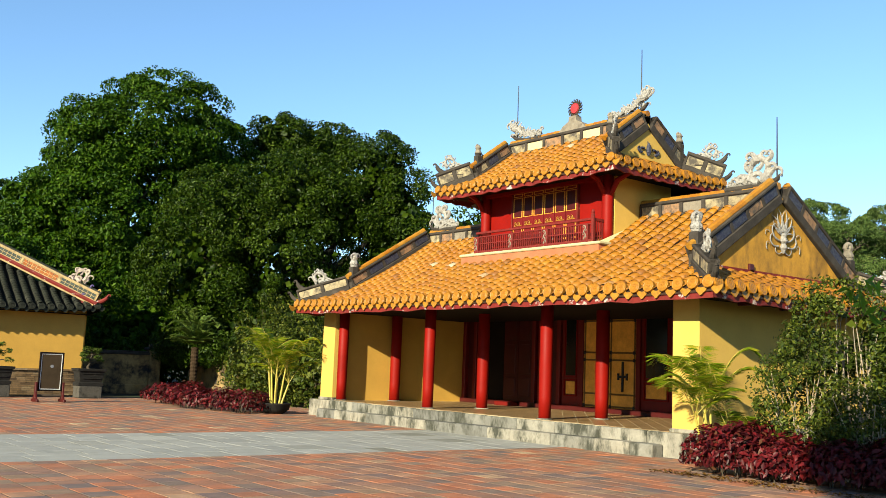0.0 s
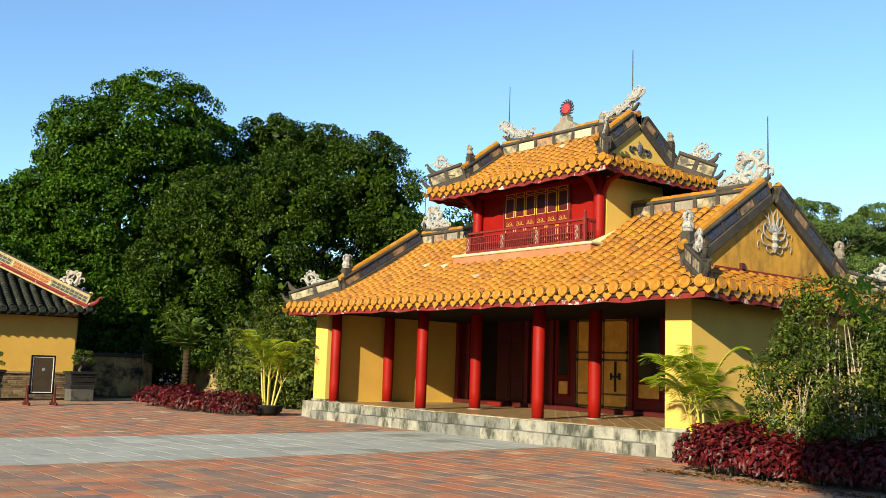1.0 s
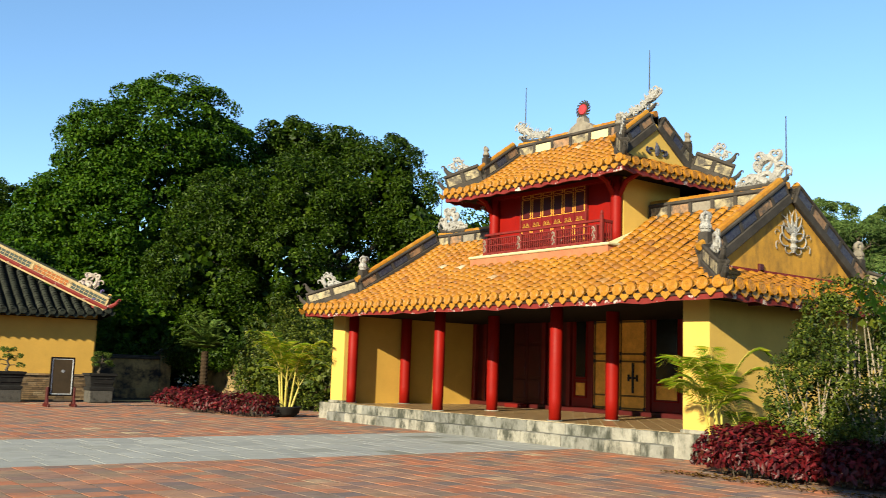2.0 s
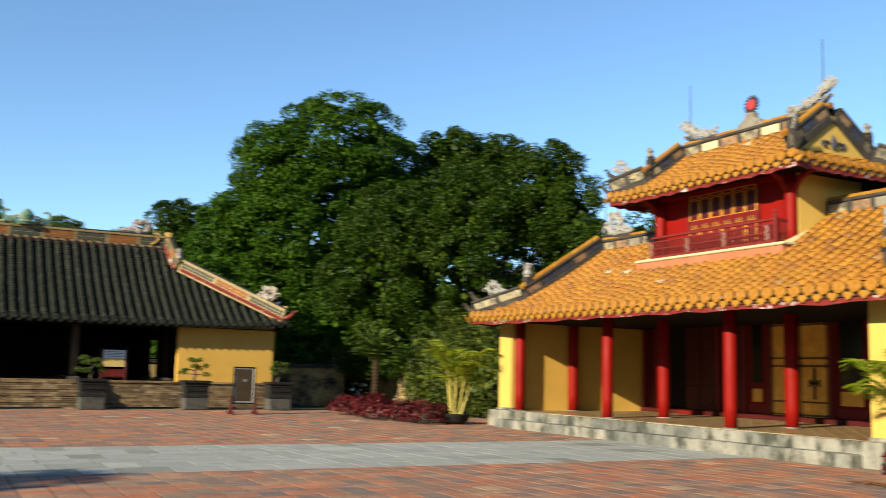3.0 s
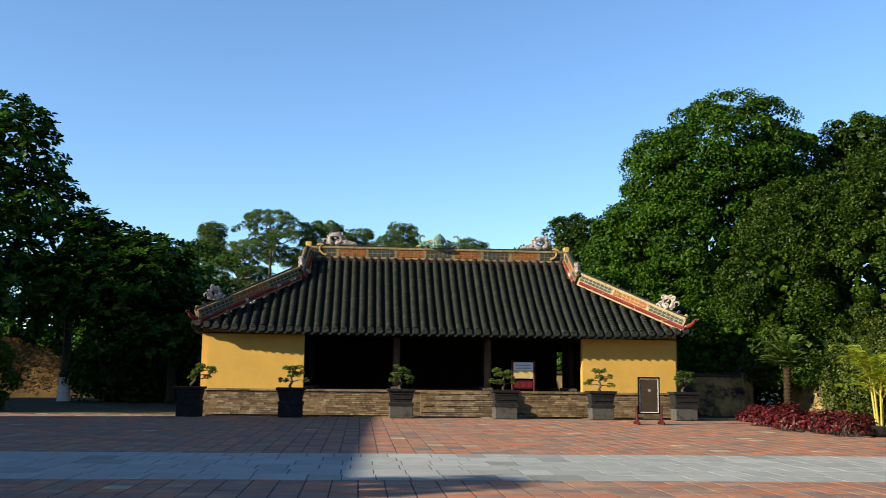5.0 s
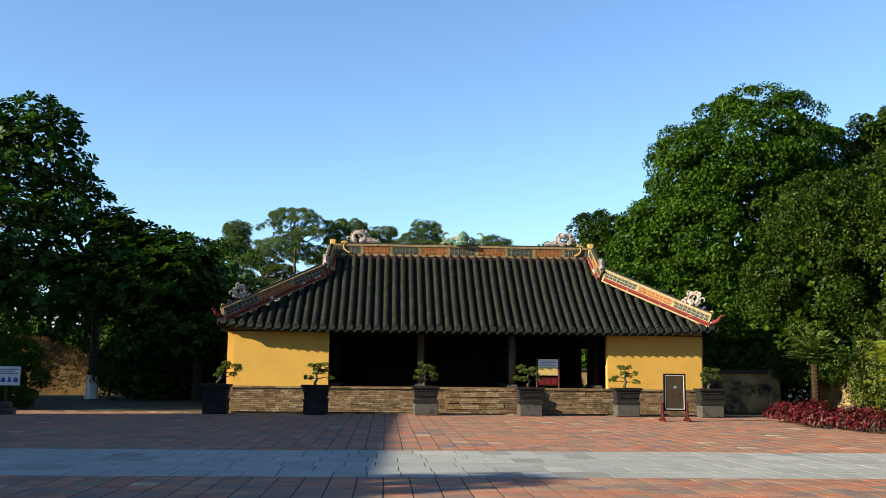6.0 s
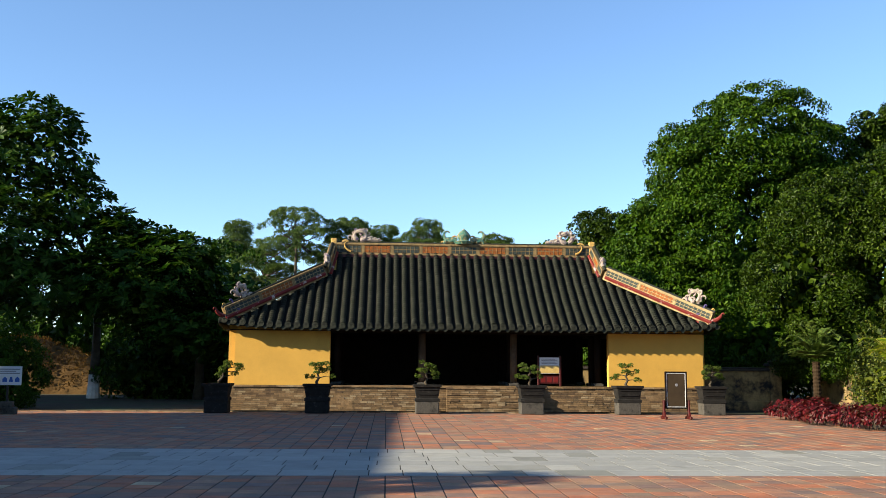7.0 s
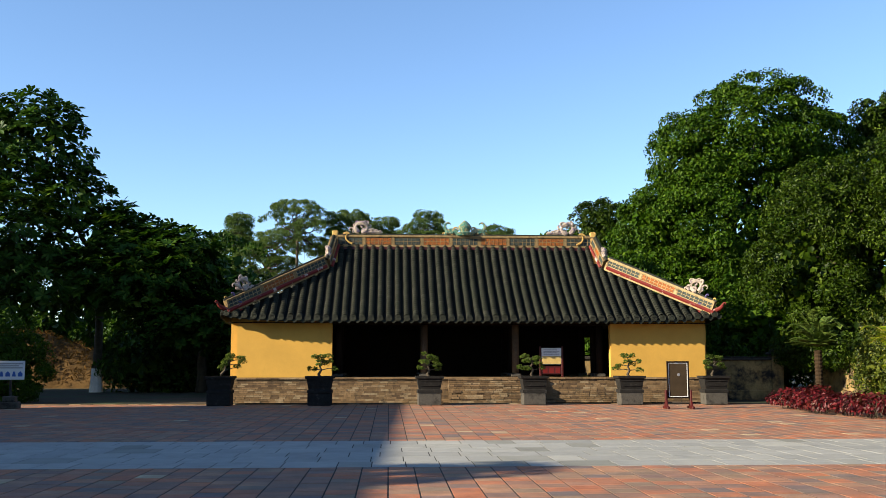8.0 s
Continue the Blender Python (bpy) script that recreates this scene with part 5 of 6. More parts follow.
def limbs(rng, sh, base, height, r, lobes, lean=(0, 0), fork=0.45):
    """A tapered trunk that forks into limbs that reach for the lobes."""
    base = Vector(base)
    top = base + Vector((lean[0], lean[1], height * fork))
    path = [base.lerp(top, t / 5) + Vector((rng.normal(0, 0.04) * r * 4, rng.normal(0, 0.04) * r * 4, 0)) for t in range(6)]
    path[0] = base - Vector((0, 0, 0.15))
    sh.tube(path, [r * 1.5, r * 1.1, r, r * 0.95, r * 0.9, r * 0.8], 10)
    for lobe in lobes:
        end = Vector(lobe[:3]) + Vector((0, 0, lobe[5] * 0.3))
        mid = top.lerp(end, 0.5) + Vector((rng.normal(0, 0.3), rng.normal(0, 0.3), -0.08 * (end - top).length))
        sh.tube([top - Vector((0, 0, 0.2)), top.lerp(mid, 0.5), mid, mid.lerp(end, 0.5), end], [r * 0.6, r * 0.48, r * 0.38, r * 0.25, r * 0.08], 7)
        for _ in range(4):
            a = mid.lerp(end, rng.uniform(0, 0.8))
            b = a + Vector(tuple(sphere_dirs(rng, 1)[0])) * lobe[3] * 0.75
            sh.tube([a, a.lerp(b, 0.5) + Vector((0, 0, 0.15)), b], [r * 0.2, r * 0.13, r * 0.04], 5)


def tree(name, label, base, height, r, lobes, leaf_mat, clump, clumps, per, size, seed, wide=0.5, category="tree", group="", white=False, droop=0.3, lean=(0, 0), inner=0.25, flat=0.85, low_cut=-0.55, fork=0.45, core=900, whorl=False):
    rng = np.random.default_rng(seed)
    b = np.array(base, float)
    t = thing(name, label, category, pose(*base), group)
    local = [(x - b[0], y - b[1], z - b[2], rx, ry, rz) for x, y, z, rx, ry, rz in lobes]
    sh = Shape()
    limbs(rng, sh, (0, 0, 0), height, r, local, lean, fork)
    trunk = part("trunk", sh, bark, t, smooth=True)
    if white:
        part("whitewash", Shape().tube([(0, 0, -0.05), (0, 0, 0.6), (0, 0, 1.15)], [r * 1.75, r * 1.45, r * 1.3], 12), white_lime, trunk, "whitewashed lower trunk")
    v = whorl_leaves(rng, local, clumps * 4, size, 9, wide, inner, core) if whorl else crown_leaves(rng, local, clump, clumps, per, size, wide, inner, flat, droop, low_cut, core)
    quads("crown", v, 4, LEAF_FACES, leaf_mat, t)
    return t


# tall tree behind the hall
tree("tall_tree", "tall dense dark-green broadleaf tree behind the garden wall", (19.5, 55, 0), 18, 0.45,
     [(21.7, 55, 13.6, 3.9, 3.5, 4.5), (17.9, 54.6, 12.0, 2.5, 2.5, 3.7), (24.6, 55, 12.4, 2.6, 2.7, 3.8), (15.4, 54.6, 8.8, 2.0, 2.0, 2.7), (19.6, 53.6, 8.4, 4.4, 3.2, 4.0),
      (24.0, 54.2, 8.6, 3.4, 3.2, 4.0), (16.0, 54.0, 5.0, 2.8, 2.8, 2.8), (20.5, 53.0, 4.4, 4.4, 3.0, 3.2)], leaf_tall, 0.86, 860, 230, 0.22, 1, inner=0.36, flat=0.75, group="trees behind the hall")
# olive tree beside the gate
tree("spreading_tree", "broad olive-green tree with an uneven crown and bare twigs", (21.6, 37.2, 0), 11, 0.3,
     [(18.2, 38.2, 7.4, 2.3, 2.1, 2.0), (20.6, 37.2, 8.2, 2.2, 2.1, 2.1), (22.6, 36.4, 8.0, 1.8, 1.8, 1.8), (24.3, 35.6, 9.7, 1.3, 1.5, 2.0), (24.9, 35.0, 7.8, 1.4, 1.8, 2.2), (17.2, 38.2, 5.0, 2.4, 2.0, 2.4), (20.4, 36.6, 5.4, 2.9, 2.2, 2.6),
      (18.4, 37.2, 2.6, 2.8, 2.0, 2.2), (21.6, 36.0, 3.0, 2.8, 2.0, 2.4), (24.6, 35.3, 5.2, 1.6, 1.8, 2.4)], leaf_olive, 0.6, 830, 240, 0.155, 2, wide=0.45, inner=0.45)
tree("far_tree", "dull green tree with bare branches behind the others", (31, 56, 0), 18, 0.35,
     [(29.8, 55.6, 15.3, 1.8, 2.0, 1.8), (33.0, 55, 15.2, 2.0, 2.0, 1.8), (31.2, 55, 12.2, 3.4, 2.6, 3.0)], leaf_olive, 0.7, 260, 110, 0.24, 3)
tree("round_tree", "rounded dark tree far behind the hall", (16.6, 74, 0), 13, 0.3, [(16.4, 73.2, 10.8, 2.2, 2.4, 2.9), (16.0, 73.2, 8.0, 3.0, 2.6, 3.0), (19, 73, 6.4, 3, 2.6, 4)], leaf_olive, 0.6, 300, 110, 0.24, 4)
for i, (x, y, z) in enumerate(((39, 47, 9.2), (36.5, 49, 8.6))):
    tree("far_tree", "small dark tree seen beyond the gate roof", (x, y, 0), z + 2, 0.25, [(x, y, z, 2.4, 2.2, 2.0), (x + 1, y, z - 3, 3, 2.2, 2.6)], leaf_olive, 0.7, 90, 50, 0.28, 6 + i, group="trees behind the gate")


def pine(x, y, h, seed, w=1.0):
    """A far pine: flat rounded tufts of needles in tiers on a bare trunk."""
    rng = np.random.default_rng(seed)
    lobes = []
    for k in range(22):
        t = (k + rng.random()) / 22
        a, z = rng.uniform(0, 6.28), h * (0.66 + 0.31 * t)
        d = 4.2 * w * (1 - t ** 1.8) * rng.uniform(0.5, 1.0)
        r = rng.uniform(1.1, 1.7) * (0.55 + 0.45 * w)
        lobes.append((x + math.cos(a) * d, y + math.sin(a) * d, z, r, r, rng.uniform(0.35, 0.55)))
    tree("pine", "tall far pine with flat tufted crown and bare trunk", (x, y, 0), h, 0.15, lobes, leaf_pine, 0.45, 460, 70, 0.24, seed, wide=0.22, group="far pines", flat=0.7, low_cut=-0.35, fork=0.8, core=0)


for x, y, h, s, w in ((-9.0, 95, 17.4, 11, 1.35), (-16.2, 105, 17.4, 12, 0.42), (-3.6, 97, 16.6, 13, 0.9), (-0.6, 101, 16.4, 17, 0.8), (3.9, 98, 16.8, 14, 0.75), (-12.6, 100, 13.8, 15, 0.9), (11.2, 98, 15.2, 16, 0.55), (-19.6, 106, 14.6, 18, 0.9),
                      (59, 36, 13.6, 19, 1.0), (62, 31, 13.2, 20, 1.0), (54, 30, 11.0, 21, 1.1), (60, 26, 12.2, 22, 1.0)):
    pine(x, y, h, s, w)

# large-leaved trees west of the hall
tree("broadleaf_tree", "dark large-leaved tree with a whitewashed trunk, in shade", (-14.6, 50, 0), 14, 0.2,
     [(-17.4, 48, 11.9, 2.6, 2.6, 2.7), (-15.6, 48, 8.9, 2.0, 2.2, 2.1), (-12.9, 48, 7.4, 1.7, 1.8, 1.7), (-18.4, 47, 7.0, 3.2, 2.6, 3.0), (-11.4, 48, 6.5, 2.0, 2.0, 1.8), (-16.4, 47, 5.0, 3.2, 2.4, 2.4), (-20.3, 48, 11.4, 2.6, 2.6, 3.2), (-13.0, 47, 5.0, 2.6, 2.4, 2.2)],
     leaf_deep, 0.7, 420, 60, 0.44, 31, wide=0.40, white=True, inner=0.5, group="large-leaved trees", core=260, whorl=True)
tree("broadleaf_tree", "dark large-leaved tree with drooping leaf whorls, in shade", (-9.2, 49, 0), 9, 0.22,
     [(-9.7, 47, 5.8, 1.9, 2.0, 1.9), (-11.4, 46.5, 4.8, 2.4, 2.0, 2.0), (-7.2, 47, 3.6, 1.6, 1.8, 1.7), (-9.4, 46.5, 3.0, 3.2, 1.8, 1.7), (-6.8, 47, 2.4, 1.6, 1.5, 1.5)],
     leaf_deep, 0.65, 300, 56, 0.42, 32, wide=0.40, inner=0.5, group="large-leaved trees", core=260, whorl=True)
# growth behind the hall, mostly hidden, added to shade the tall tree's lower crown
for i, (x, y, z) in enumerate(((9.5, 51, 5.6), (5.0, 52, 5.4), (11.8, 49, 4.4))):
    tree("broadleaf_tree", "dark broad-leaved tree added behind the hall for shade", (x, y, 0), z + 2, 0.22, [(x, y, z, 2.2, 2.4, 2.2), (x + 0.6, y - 1, z - 2.6, 2.4, 2.2, 2.2)], leaf_tall, 0.8, 150, 110, 0.24, 41 + i, group="trees behind the hall")


# thick growth that closes the court behind the walls
def thicket(name, label, lobes, mat, clump, clumps, per, size, seed, wide=0.45, category="shrub", group="", stems=True, core=500, stem_count=5, stem_mat=None):
    rng = np.random.default_rng(seed)
    c = np.array(lobes, float)[:, :2].mean(0)
    t = thing(name, label, category, pose(c[0], c[1], 0), group)
    local = [(x - c[0], y - c[1], *r) for x, y, *r in lobes]
    if stems:
        sh = Shape()
        for lobe in local:
            for _ in range(stem_count):
                a = Vector((lobe[0] + rng.normal(0, lobe[3] * 0.25), lobe[1] + rng.normal(0, lobe[4] * 0.25), -0.05))
                b = Vector((lobe[0] + rng.normal(0, lobe[3] * 0.5), lobe[1] + rng.normal(0, lobe[4] * 0.5), lobe[2] + lobe[5] * rng.uniform(0.2, 0.9)))
                sh.tube([a, a.lerp(b, 0.5) + Vector((rng.normal(0, 0.06), rng.normal(0, 0.06), 0)), b], [0.024, 0.015, 0.005], 5)
        part("woody_base", sh, stem_mat or bark, t, kind="stuff")
    v = crown_leaves(rng, local, clump, clumps, per, size, wide, 0.5, 0.9, 0.2, -0.8, core)
    quads("foliage", v, 4, LEAF_FACES, mat, t)
    return t


thicket("shrub", "tall olive shrub against the garden wall", [(16.6, 31.0, 1.7, 1.1, 1.2, 1.9), (15.9, 30.2, 1.0, 1.0, 1.0, 1.2), (17.6, 30.6, 2.0, 1.2, 1.2, 1.7), (17.4, 28.6, 1.2, 1.1, 1.2, 1.4)], leaf_shrub, 0.34, 420, 60, 0.11, 61)
thicket("thicket", "dark undergrowth behind the garden wall", [(x, 42.5 + (i % 2), 2.0, 2.6, 1.6, 2.6) for i, x in enumerate((13.5, 17, 20.5, 24))] + [(22, 32, 1.8, 2.2, 2.0, 2.4), (24, 28, 1.8, 2, 2, 2.2)], leaf_tall, 0.6, 520, 60, 0.24, 62)
thicket("thicket", "dark undergrowth beneath the large-leaved trees", [(x, 50.5 + (i % 2), 1.4, 2.6, 1.6, 2.0) for i, x in enumerate((-24, -20.8, -11.8, -9.2, -6.5))], leaf_deep, 0.6, 420, 50, 0.3, 63)
thicket("thicket", "dark undergrowth behind the tall trees", [(x, 60 + (i % 2), 4.0, 3.2, 1.8, 5.0) for i, x in enumerate((10, 14.5, 19, 23.5, 28, 32.5))], leaf_tall, 0.8, 420, 70, 0.36, 69)
thicket("thicket", "dark undergrowth beyond the grass bank", [(x, 64 + (i % 2), 4.2, 3.2, 1.8, 5.4) for i, x in enumerate((-33, -28.5, -24, -19.5, -15, -10.5))], leaf_deep, 0.7, 520, 60, 0.36, 68)
thicket("far_wood", "woodland closing the view far beyond", [(x, 128 + (i % 3) * 4, 4.0, 7, 3, 5.5) for i, x in enumerate(range(-75, 60, 9))], leaf_tall, 1.4, 700, 40, 0.7, 64, category="trees", stems=False)
thicket("far_wood", "woodland closing the view beyond the gate", [(80 + (i % 3) * 4, y, 3.5, 3, 7, 4.5) for i, y in enumerate(range(0, 110, 9))], leaf_pine, 1.4, 600, 40, 0.7, 65, category="trees", stems=False)
thicket("clipped_shrub", "rounded bright green shrub, its top in the sun", [(-14.6, 38, 1.25, 1.6, 1.3, 1.65), (-16.3, 38.4, 1.0, 1.3, 1.2, 1.4)], leaf_tall, 0.3, 330, 60, 0.13, 66)

# the shrub beside the near end of the gate
thicket("shrub", "loose dark-green shrub with pale bare stems beside the gate", [(14.5, 8.2, 1.9, 0.75, 0.75, 1.15), (14.2, 8.7, 1.15, 0.6, 0.6, 0.8), (15.2, 8.0, 1.2, 0.8, 0.8, 1.0), (14.4, 7.7, 0.9, 0.7, 0.6, 0.8), (15.6, 7.4, 1.9, 0.8, 0.8, 1.1)], leaf_shrub, 0.22, 820, 62, 0.07, 67, wide=0.5, core=60, stem_count=11, stem_mat=pale_twig)


def red_bed(name, label, lobes, seed, count, size, group=""):
    """A low bed of crimson foliage on short stems."""
    rng = np.random.default_rng(seed)
    c = np.array(lobes)[:, :2].mean(0)
    t = thing(name, label, "hedge", pose(c[0], c[1], 0), group)
    local = np.array([(x - c[0], y - c[1], *r) for x, y, *r in lobes])
    sh = Shape()
    for lobe in local:
        for _ in range(10):
            a = Vector((lobe[0] + rng.normal(0, lobe[3] * 0.2), lobe[1] + rng.normal(0, lobe[4] * 0.2), -0.05))
            sh.tube([a, a + Vector((rng.normal(0, 0.08), rng.normal(0, 0.08), lobe[2] + lobe[5] * 0.7))], [0.012, 0.006], 4)
    part("woody_base", sh, bark, t, kind="stuff")
    v = []
    share = local[:, 3] * local[:, 4]
    for lobe, k in zip(local, share / share.sum()):
        n = int(count * k)
        d = sphere_dirs(rng, n)
        d[:, 2] = np.abs(d[:, 2]) * 1.15 - 0.25
        d = unit(d)
        p = lobe[:3] + d * lobe[3:] * rng.uniform(0.72, 1.06, (n, 1))
        p[:, 2] = np.maximum(p[:, 2], 0.02 + rng.random(n) * 0.08)
        v.append(leaf_points(rng, p, d + np.array([0, 0, 0.4]), size, 0.5, 0.8, 0.12, 0.45))
    quads("foliage", np.concatenate(v), 4, LEAF_FACES, leaf_red, t)
    return t


red_bed("red_hedge", "low crimson-leaved hedge edging the court", [(12.9 + 0.25 * math.sin(k), 31.0 - k * 0.62, 0.22, 0.75, 0.55, 0.42 + 0.05 * math.sin(2.2 * k)) for k in range(10)] + [(13.9, 31.0, 0.25, 0.7, 0.6, 0.5), (13.8, 25.9, 0.2, 0.6, 0.5, 0.42)], 71, 3800, 0.14, "crimson beds")
red_bed("red_hedge", "dense crimson-leaved bush at the foot of the gate steps", [(13.45, 9.75, 0.25, 0.55, 0.55, 0.5), (13.3, 9.2, 0.28, 0.6, 0.55, 0.55), (13.9, 9.2, 0.3, 0.6, 0.6, 0.55), (13.3, 8.5, 0.2, 0.5, 0.5, 0.45), (13.7, 8.6, 0.25, 0.5, 0.5, 0.5)], 72, 5200, 0.115, "crimson beds")
red_bed("red_hedge", "crimson-leaved bush in deep shade beside the court", [(13.5, 7.6, 0.22, 0.55, 0.6, 0.45), (13.6, 6.8, 0.22, 0.6, 0.6, 0.48), (14.2, 7.1, 0.25, 0.6, 0.6, 0.5)], 73, 2600, 0.13, "crimson beds")


def palm_fronds(rng, origin, count, length, rise, leaflet, pairs, spread=1.0, droop=1.0, blade=0.034, stalk=0.016, lean=0.75, hang=0.28):
    """Feather fronds: stalk paths and leaflets."""
    stalks, leaves = Shape(), []
    for k in range(count):
        a = 2 * math.pi * (k + rng.random() * 0.8) / count
        L = length * rng.uniform(0.75, 1.15)
        up = rise * rng.uniform(0.45, 1.2)
        out = np.array([math.cos(a), math.sin(a), 0])
        pts = []
        for i in range(9):
            t = i / 8
            pts.append(np.array(origin) + out * L * spread * (t - 0.15 * t * t) + np.array([0, 0, L * up * (t - droop * 0.85 * t * t)]))
        stalks.tube([tuple(p) for p in pts], [stalk * (1 - 0.8 * i / 8) for i in range(9)], 5)
        for j in range(pairs):
            t = 0.15 + 0.85 * j / pairs
            i = min(int(t * 8), 7)
            p = pts[i] + (pts[i + 1] - pts[i]) * (t * 8 - i)
            d = unit(pts[i + 1] - pts[i])
            side = unit(np.cross(d, [0, 0, 1.0]))
            for s in (-1, 1):
                ll = leaflet * math.sin(math.pi * (0.15 + 0.8 * t)) * rng.uniform(0.85, 1.1)
                q = unit(side * s + d * lean + np.array([0, 0, 0.18]))
                h0 = unit(np.cross(q, np.array([0, 0, 1.0])))
                tw = rng.uniform(0.3, 1.3) * s
                w = (h0 * math.cos(tw) + np.cross(q, h0) * math.sin(tw)) * ll * blade
                tip = p + q * ll + np.array([0, 0, -ll * hang])
                mid = p + q * ll * 0.45 + np.array([0, 0, -ll * hang * 0.4])
                leaves.append([p, mid - w, tip, mid + w])
    return stalks, np.array(leaves)


def areca(x, y, z, high, stems, seed, label, fr=1.0, group="areca palms"):
    rng = np.random.default_rng(seed)
    t = thing("areca_palm", label, "palm", pose(x, y, z), group)
    for k in range(stems):
        a, d = rng.uniform(0, 6.28), rng.uniform(0.02, 0.22)
        h = high * rng.uniform(0.15, 0.5)
        foot = (math.cos(a) * d, math.sin(a) * d, -0.05)
        top = (math.cos(a) * d * 2.2, math.sin(a) * d * 2.2, h)
        stem = part("stem", Shape().tube([foot, tuple(np.array(foot) * 0.4 + np.array(top) * 0.6), top], [0.030, 0.026, 0.018], 7), palm_stem, t)
        stalks, leaves = palm_fronds(rng, top, 5, high * 0.56 * fr, 2.0, high * 0.19 * fr, 40, 0.85, 0.84, 0.028, 0.009, 0.7, 0.36)
        part("stalk_ring", stalks, palm_stem, stem, kind="stuff")
        quads("fronds", leaves, 4, LEAF_FACES, leaf_palm, stem)
    return t


areca(14.35, 10.4, 0, 2.3, 5, 81, "young yellow-green areca palm at the end wall", 0.95)
areca(13.95, 25.35, 0.25, 2.7, 6, 82, "slender areca palm in a round pot beside the platform", 0.85)
pot = thing("plant_pot", "round grey stone pot on the ground", "pot", pose(13.95, 25.35, 0))
part("bowl", Shape().lathe([(0.26, 0), (0.42, 0.12), (0.46, 0.26), (0.5, 0.29), (0.46, 0.31), (0.4, 0.27)], 20), black_stone, pot, smooth=True)
part("earth", Shape().lathe([(0.41, 0.26), (0.38, 0.275)], 20), soil, pot)


def cycad(x, y, trunk_h, seed):
    rng = np.random.default_rng(seed)
    t = thing("cycad", "dark green sago cycad with a scaly trunk", "palm", pose(x, y, 0))
    sh = Shape()
    rows = [(0.115 + 0.02 * (k % 2), -0.05 + k * 0.06) for k in range(int(trunk_h / 0.06) + 1)]
    sh.lathe(rows, 12)
    part("trunk", sh, cycad_bark, t)
    for ring, (cnt, rise, ln) in enumerate(((16, 0.5, 1.25), (16, 1.6, 1.25), (12, 2.8, 1.05))):
        stalks, leaves = palm_fronds(rng, (0, 0, trunk_h), cnt, ln, rise, 0.26, 44, 0.9, 0.86, 0.08)
        part("stalk_ring", stalks, leaf_cycad, t, kind="stuff")
        quads("fronds", leaves, 4, LEAF_FACES, leaf_cycad, t)
    return t


cycad(14.10, 31.4, 1.97, 91)


# ---- garden walls ----
def garden_wall(name, label, p, q, high, thick, mat):
    p, q = Vector(p), Vector(q)
    w = thing(name, label, "wall", Matrix.Translation(p) @ pose(0, 0, 0, 0, 0, math.degrees(math.atan2(q.y - p.y, q.x - p.x))), kind="structure")
    L = (q - p).length
    part("body", Shape().box(0, L, -thick / 2, thick / 2, -0.1, high - 0.16), mat, w)
    part("coping", Shape().box(-0.02, L + 0.02, -thick / 2 - 0.07, thick / 2 + 0.07, high - 0.16, high - 0.06, bevel=0.02).box(-0.02, L + 0.02, -thick / 2 - 0.01, thick / 2 + 0.01, high - 0.06, high, bevel=0.02), mortar_grey, w)
    part("footing", Shape().box(0, L, -thick / 2 - 0.06, thick / 2 + 0.06, -0.1, 0.35, bevel=0.02), mat, w)
    x = 0.35
    while x < L - 1.2:
        part("panel_frame", Shape().box(x, x + 1.5, -thick / 2 - 0.02, -thick / 2, 1.15, 1.2).box(x, x + 1.5, -thick / 2 - 0.02, -thick / 2, 0.5, 0.55).box(x, x + 0.05, -thick / 2 - 0.02, -thick / 2, 0.55, 1.15).box(x + 1.45, x + 1.5, -thick / 2 - 0.02, -thick / 2, 0.55, 1.15), mat, w)
        x += 1.75
    return w


def gate_post(x, y, high):
    t = thing("wall_pillar", "mouldy plastered wall pillar with stepped cap", "pillar", pose(x, y, 0), "wall pillars", kind="structure")
    part("shaft", Shape().box(-0.24, 0.24, -0.24, 0.24, -0.1, high - 0.2, bevel=0.02), old_wall, t)
    part("cap", Shape().box(-0.32, 0.32, -0.32, 0.32, high - 0.2, high - 0.08, bevel=0.03).lathe([(0.2, high - 0.08), (0.24, high), (0.1, high + 0.1)], 12), mortar_grey, t)


garden_wall("wall_north", "mouldy plastered garden wall with dark coping", (12.1, 39.2, 0), (15.55, 39.2, 0), 1.7, 0.3, old_wall)
gate_post(15.8, 39.2, 1.95)
garden_wall("wall_north_end", "mouldy plastered garden wall in shade", (17.6, 39.2, 0), (30, 39.2, 0), 1.7, 0.3, old_wall)
garden_wall("wall_east", "orange-stained garden wall catching the sun", (18.0, 38.9, 0), (18.0, 26.0, 0), 1.75, 0.3, old_wall)
gate_post(17.7, 39.2, 1.95)
garden_wall("wall_back", "ochre garden wall behind the hall", (4.0, 46.4, 0), (14.0, 46.4, 0), 1.75, 0.3, old_wall)
garden_wall("wall_west", "low dark garden wall under the trees", (-13.4, 53.4, 0), (-6, 53.4, 0), 2.0, 0.3, old_wall)


